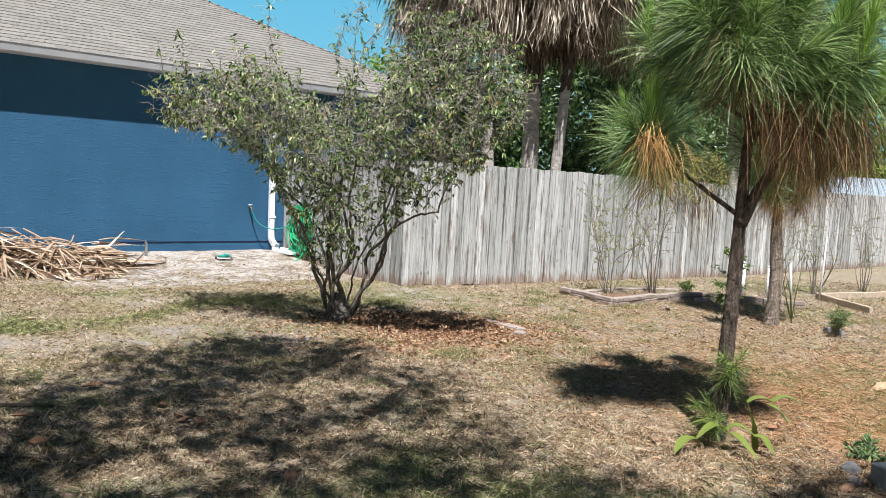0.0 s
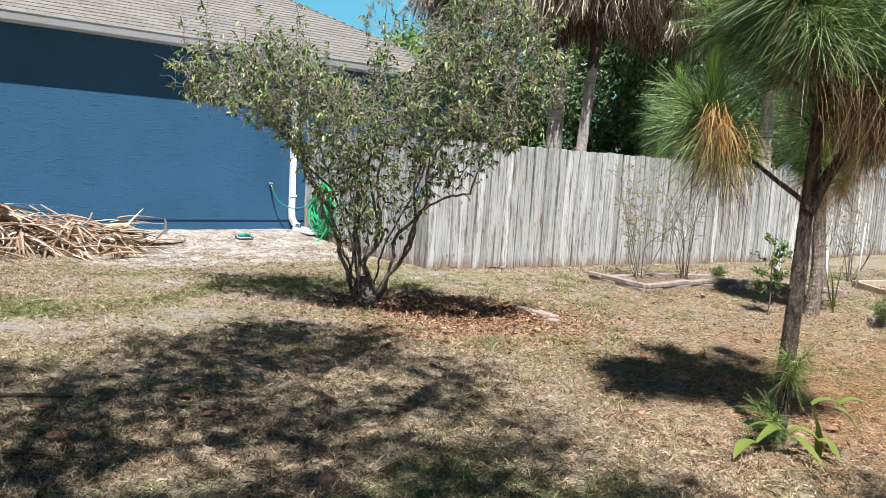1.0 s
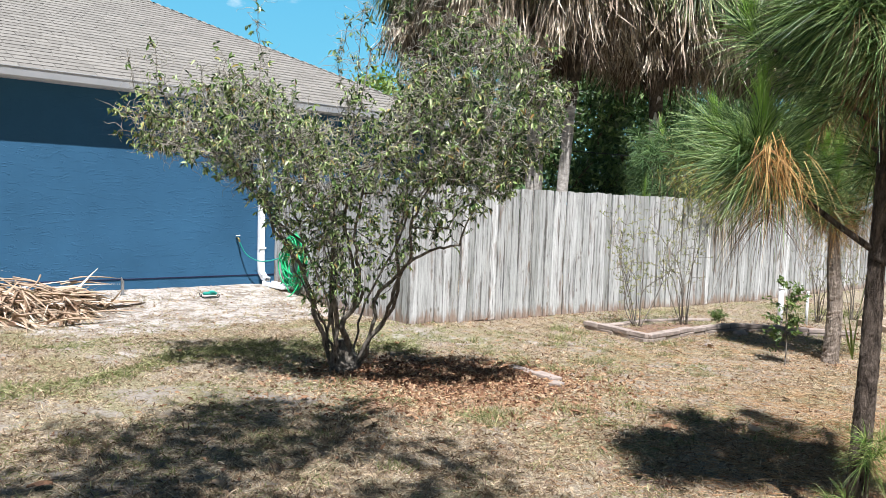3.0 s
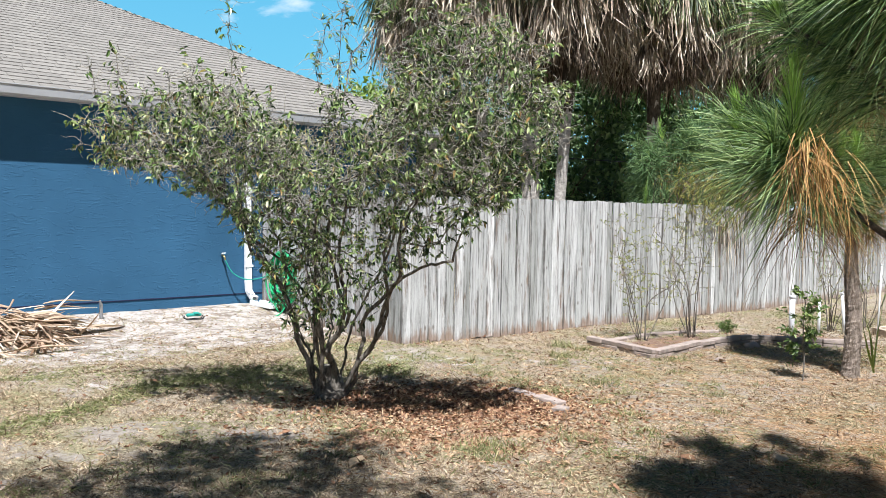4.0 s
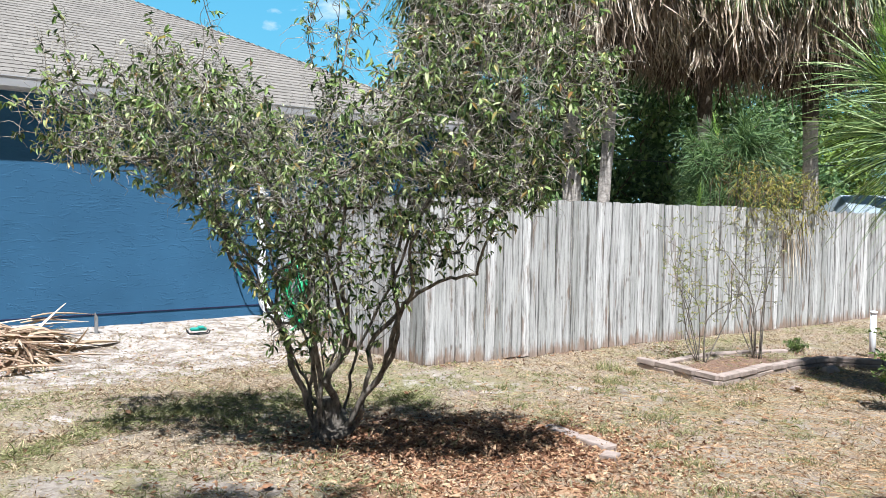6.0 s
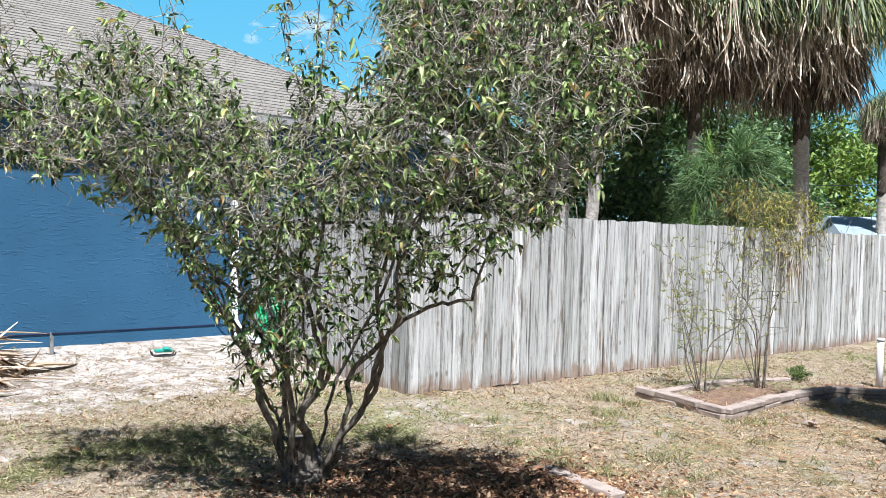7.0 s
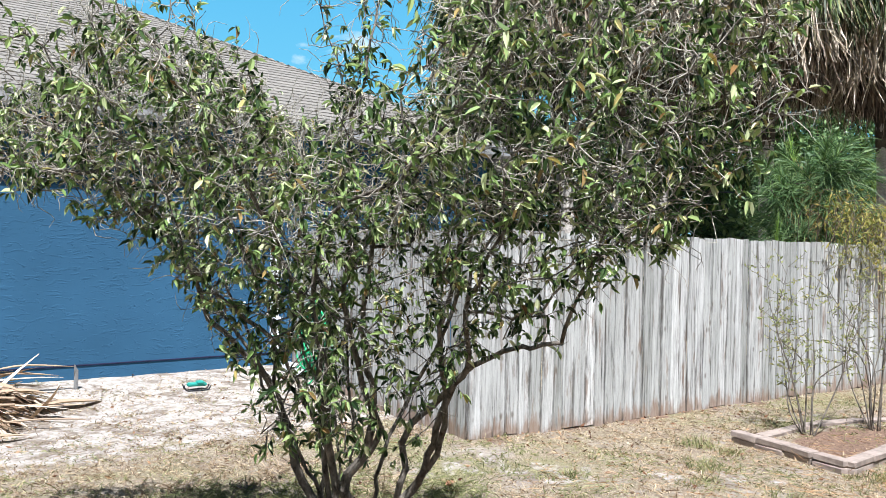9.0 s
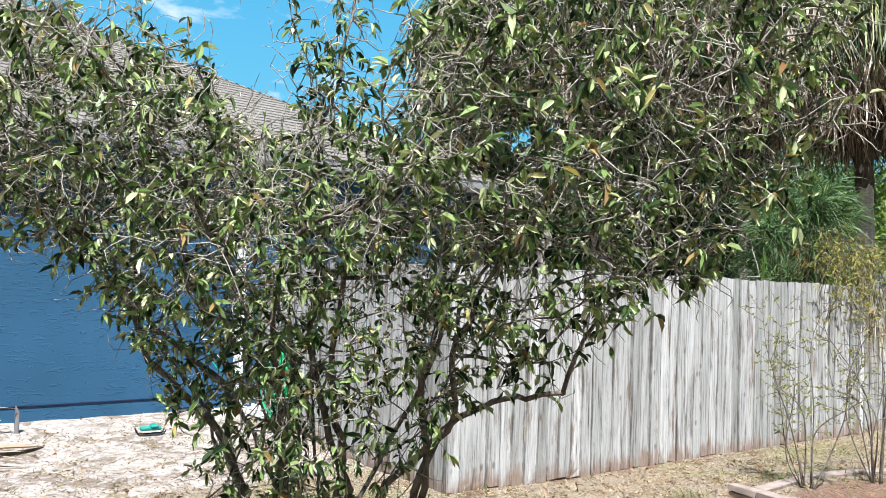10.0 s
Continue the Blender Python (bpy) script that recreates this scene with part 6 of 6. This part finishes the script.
def dead_leaf(x, y, size, turn, mat, k):
    rng = np.random.default_rng(900 + k)
    ob = thing("dead_leaf", "curled dry brown leaf lying on the lawn" if mat is M_DEAD else "pale tan dry leaf lying on the lawn", "leaf", "scattered dead leaves", "", on(x, y, 0.018, turn) @ pose(0, 0, 0, rng.normal() * 9, rng.normal() * 9))
    n = 7
    vs = []
    for i in range(n):
        s = i / (n - 1)
        w = size * 0.30 * math.sin(math.pi * (0.06 + 0.9 * s)) * (1 + (0.22 if i % 2 else -0.12))
        z = size * 0.05 * math.sin(math.pi * s)
        for q in (-1, -0.5, 0, 0.5, 1):
            vs.append((size * (s - 0.5), w * q, z + size * 0.09 * q * q + rng.normal() * size * 0.012))
    f = [(i * 5 + j, i * 5 + j + 1, i * 5 + j + 6, i * 5 + j + 5) for i in range(n - 1) for j in range(4)]
    part("blade", mesh_of("dead_leaf", vs, f, mat, True), ob)


KNOWN = ((-3.82, 7.24, 0.16, 1), (-0.66, 6.63, 0.17, 1), (-1.39, 5.3, 0.12, 1), (-2.29, 5.16, 0.13, 0), (-1.36, 4.52, 0.12, 0), (-1.5, 4.6, 0.1, 0), (-2.06, 3.98, 0.13, 0), (-0.64, 3.72, 0.12, 0), (-0.36, 4.96, 0.12, 0), (2.12, 6.77, 0.15, 1), (-0.15, 7.23, 0.11, 1), (3.78, 6.48, 0.2, 1), (2.98, 10.4, 0.12, 1), (1.5, 6.75, 0.1, 0), (-2.35, 4.4, 0.14, 0), (1.9, 9.2, 0.1, 0))
for k, (x, y, size, pale) in enumerate(KNOWN):
    dead_leaf(x, y, size, 67 * k, M_DEAD_PALE if pale else M_DEAD, k)
lr = np.random.default_rng(41)
for k in range(46):
    dead_leaf(lr.uniform(-3.4, 4.4), lr.uniform(3.2, 10.2), lr.uniform(0.05, 0.11), lr.uniform(0, 360), M_DEAD_PALE if lr.uniform() < 0.4 else M_DEAD, 100 + k)


def grass_tuft(x, y, h, n, k):
    rng = np.random.default_rng(700 + k)
    ob = thing("grass_tuft", "green grass tuft standing up from the dry lawn", "grass tuft", "green tufts", "", on(x, y, 0))
    d = rng.normal(size=(n, 3)) * (0.45, 0.45, 0) + (0, 0, 1)
    wide = 0.06 * max(1.0, n / 80)
    b = rng.normal(size=(n, 3)) * (wide, wide * 0.8, 0)
    tagged(part("tuft", Heap().add(*strands(b, d, h * rng.uniform(0.5, 1.1, n), 0.006, rng, 0.35, 3)).mesh("tuft_blades", M_GRASS_GREEN), ob), "", "", "", "stuff")


for k, (x, y, h, n) in enumerate(((1.36, 11.35, 0.2, 110), (0.22, 6.72, 0.12, 90), (-2.48, 5.98, 0.1, 90), (0.35, 9.5, 0.14, 70), (0.62, 8.95, 0.13, 60), (-1.9, 8.75, 0.12, 120), (-2.3, 8.9, 0.1, 120), (-1.5, 9.3, 0.14, 80), (-1.7, 4.9, 0.1, 80), (1.6, 9.9, 0.12, 60), (0.2, 10.3, 0.12, 60), (4.2, 11.3, 0.12, 80), (-1.0, 7.95, 0.1, 60), (-0.5, 7.3, 0.08, 60), (1.05, 10.2, 0.1, 50), (6.8, 14.9, 0.2, 80), (1.26, 10.65, 0.16, 150), (1.59, 11.1, 0.13, 90), (1.43, 9.2, 0.13, 160), (0.93, 8.81, 0.11, 120), (2.48, 10.45, 0.13, 140), (0.29, 7.04, 0.12, 170), (0.85, 7.21, 0.10, 150), (0.11, 6.95, 0.10, 120), (1.38, 8.02, 0.09, 100), (2.13, 8.19, 0.08, 90), (1.29, 8.44, 0.09, 80), (1.39, 7.43, 0.10, 120))):
    grass_tuft(x, y, h, n, k)

wr = np.random.default_rng(45)
for k in range(34):
    grass_tuft(wr.uniform(-1.6, 3.9), wr.uniform(5.6, 11.6), wr.uniform(0.05, 0.11), int(wr.uniform(26, 60)), 40 + k)

# ---- over and beyond the fence ----


def fence_vine():
    rng = np.random.default_rng(61)
    p = local(13.4, FENCE_V, 0)
    ob = thing("vine", "yellowing vine spilling over the fence top with dead trailing strands", "vine", "", "", FRAME @ pose(13.4, FENCE_V + 0.05, float(gz(p.x, p.y))))
    stem = Heap()
    L = Heap()
    for k in range(48):
        x0 = rng.normal() * 0.85
        pts = smooth_line([(x0 * 0.4, 0.15, 0.0), (x0 * 0.8, 0.14, 1.2), (x0, 0.03, 1.9 + rng.uniform(0, 0.6)), (x0 + rng.normal() * 0.25 + 0.25, -0.15, 1.95 + rng.uniform(0, 0.4)), (x0 + rng.normal() * 0.3 + 0.45, -0.17, rng.uniform(1.45, 1.9))], 6)
        stem.add(*tube(pts, [0.004] * len(pts), 4))
        P = np.array([tuple(q) for q in pts])[13:]
        n = 34
        b = P[rng.integers(0, len(P), n)] + rng.normal(size=(n, 3)) * 0.05
        ln = rng.uniform(0.04, 0.11, n)
        L.add(*blades(b, rng.normal(size=(n, 3)) - (0, 0, 0.7), ln, ln * 0.24, rng))
    part("stem", stem.mesh("vine_stem", M_TREE_BARK, True), ob)
    part("foliage", L.mesh("vine_foliage", M_VINE), ob)
    D = Heap()
    n = 60
    b = np.stack([rng.normal(size=n) * 0.35 + 0.75, np.full(n, -0.1), rng.uniform(1.3, 1.85, n)], 1)
    D.add(*strands(b, np.tile((0.12, -0.02, -1.0), (n, 1)) + rng.normal(size=(n, 3)) * 0.1, rng.uniform(0.4, 1.0, n), 0.016, rng, 0.0, 3))
    tagged(part("dead_trail", D.mesh("vine_dead", M_FROND_DEAD), ob, "grey-brown dead trailing leaves"), "", "", "", "stuff")


fence_vine()


def far_shed():
    ob = thing("shed", "low distant shed with a pale blue-grey roof behind the fence", "shed", "", "", pose(14.2, 26.0, 0, 0, 0, -8))
    part("wall", bm_mesh(box_bm((8, 5, 1.75), (0, 0, 0.875)), "far_wall", M_SHED_SHADE), ob)
    bm = bmesh.new()
    v = [bm.verts.new(p) for p in ((-4.4, -2.9, 1.72), (4.4, -2.9, 1.72), (4.4, 2.9, 1.72), (-4.4, 2.9, 1.72), (-4.0, 0, 2.4), (4.0, 0, 2.4))]
    for q in ((0, 1, 5, 4), (2, 3, 4, 5), (1, 2, 5), (3, 0, 4), (3, 2, 1, 0)):
        bm.faces.new([v[k] for k in q])
    part("roof", bm_mesh(bm, "far_roof", M_BLUE_ROOF), ob)


far_shed()


def cable():
    """A thin black line sagging between two palm trunks."""
    ob = thing("utility_cable", "thin black cable strung between the palm trunks", "cable", "", "", pose(2.5, 20.8, 0))
    pts = smooth_line([(0.05, 0, 2.95), (2.8, 1.25, 2.93), (5.5, 2.46, 3.0), (8.2, 3.7, 3.17)], 8)
    part("line", Heap().add(*tube(pts, [0.011] * len(pts), 6)).mesh("cable", M_DARKMETAL, True), ob)


cable()


def sky_backdrop():
    """A far curved screen of sky beyond the trees."""
    A, E = np.radians(np.linspace(30, 150, 41)), np.radians(np.linspace(-1.5, 38, 14))
    v = [(900 * math.cos(a) * math.cos(e), 900 * math.sin(a) * math.cos(e), 900 * math.sin(e)) for e in E for a in A]
    f = [(j * 41 + i, j * 41 + i + 1, j * 41 + i + 42, j * 41 + i + 41) for j in range(13) for i in range(40)]
    ob = part("backdrop", mesh_of("sky_backdrop", v, f, M_SKY, True))
    tagged(ob, "bright blue sky with thin white cloud", "sky", "", "structure")


sky_backdrop()

# ---- fence ----


def build_fence():
    rng = np.random.default_rng(3)
    fence = thing("fence", "tall weathered grey wooden privacy fence of upright boards", "fence", "", "", FRAME)
    shapes = []
    for k in range(16):
        w, th, h = rng.uniform(0.128, 0.142), 0.018, 1.8
        lev = [0, 0.06, 0.5, 1.1, 1.72, h]
        bow, skew = rng.normal() * 0.004, rng.normal() * 0.004
        verts = []
        for i, z in enumerate(lev):
            off = bow * math.sin(math.pi * z / h)
            ww = w * (1 - (0.06 * rng.uniform() if i in (0, 5) else 0))
            zl, zr = z, z
            if i in (0, 5):
                zl, zr = z + rng.uniform(-0.007, 0.007), z + rng.uniform(-0.007, 0.007)
            tw = rng.normal() * 0.003
            verts += [(-ww / 2 + skew, off + tw, zl), (ww / 2 + skew, off - tw, zr), (ww / 2 + skew, off + th - tw, zr), (-ww / 2 + skew, off + th + tw, zl)]
        faces = []
        for i in range(len(lev) - 1):
            for a in range(4):
                b = (a + 1) % 4
                faces.append((i * 4 + a, i * 4 + b, i * 4 + 4 + b, i * 4 + 4 + a))
        e = 4 * (len(lev) - 1)
        faces += [(0, 3, 2, 1), (e, e + 1, e + 2, e + 3)]
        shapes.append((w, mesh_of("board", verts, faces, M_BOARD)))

    def run(p0, p1, turn):
        p0, p1 = Vector(p0), Vector(p1)
        d = (p1 - p0)
        n = d.length
        d.normalize()
        s = 0.0
        while s < n:
            w, me = shapes[rng.integers(16)]
            p = p0 + d * (s + w / 2)
            wx, wy = p.x * CA - p.y * SA, p.x * SA + p.y * CA
            foot = float(gz(wx, wy)) - 0.005 + abs(rng.normal()) * 0.012
            top = 1.835 + rng.normal() * 0.006 - 0.03 * smoothstep(12, 16, p.x)
            ob = new("board", me)
            ob.parent = fence
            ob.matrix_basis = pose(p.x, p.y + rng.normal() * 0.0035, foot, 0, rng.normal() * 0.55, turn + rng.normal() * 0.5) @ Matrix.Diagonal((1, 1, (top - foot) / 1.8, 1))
            s += w + 0.002 + (rng.uniform(0.003, 0.010) if rng.uniform() < 0.3 else 0.0)

    run((CORNER_U, FENCE_V, 0), (31.0, FENCE_V, 0), 0)
    back = math.degrees(math.atan2(WALL_V - 0.04 - FENCE_V, 0.5))
    run((CORNER_U + 0.5, WALL_V - 0.04, 0), (CORNER_U + 0.005, FENCE_V + 0.05, 0), back + 180)
    for u in np.arange(CORNER_U + 0.1, 31, 2.4):
        part("post", bm_mesh(box_bm((0.09, 0.09, 1.85), (u, FENCE_V + 0.11, 0.82), 0.006), "post", M_BOARD), fence)
    for z in (0.35, 1.0, 1.6):
        part("rail", bm_mesh(box_bm((24.0, 0.04, 0.09), (CORNER_U + 12.05, FENCE_V + 0.045, z), 0.004), "rail", M_BOARD), fence)
    return fence


build_fence()
shingles()
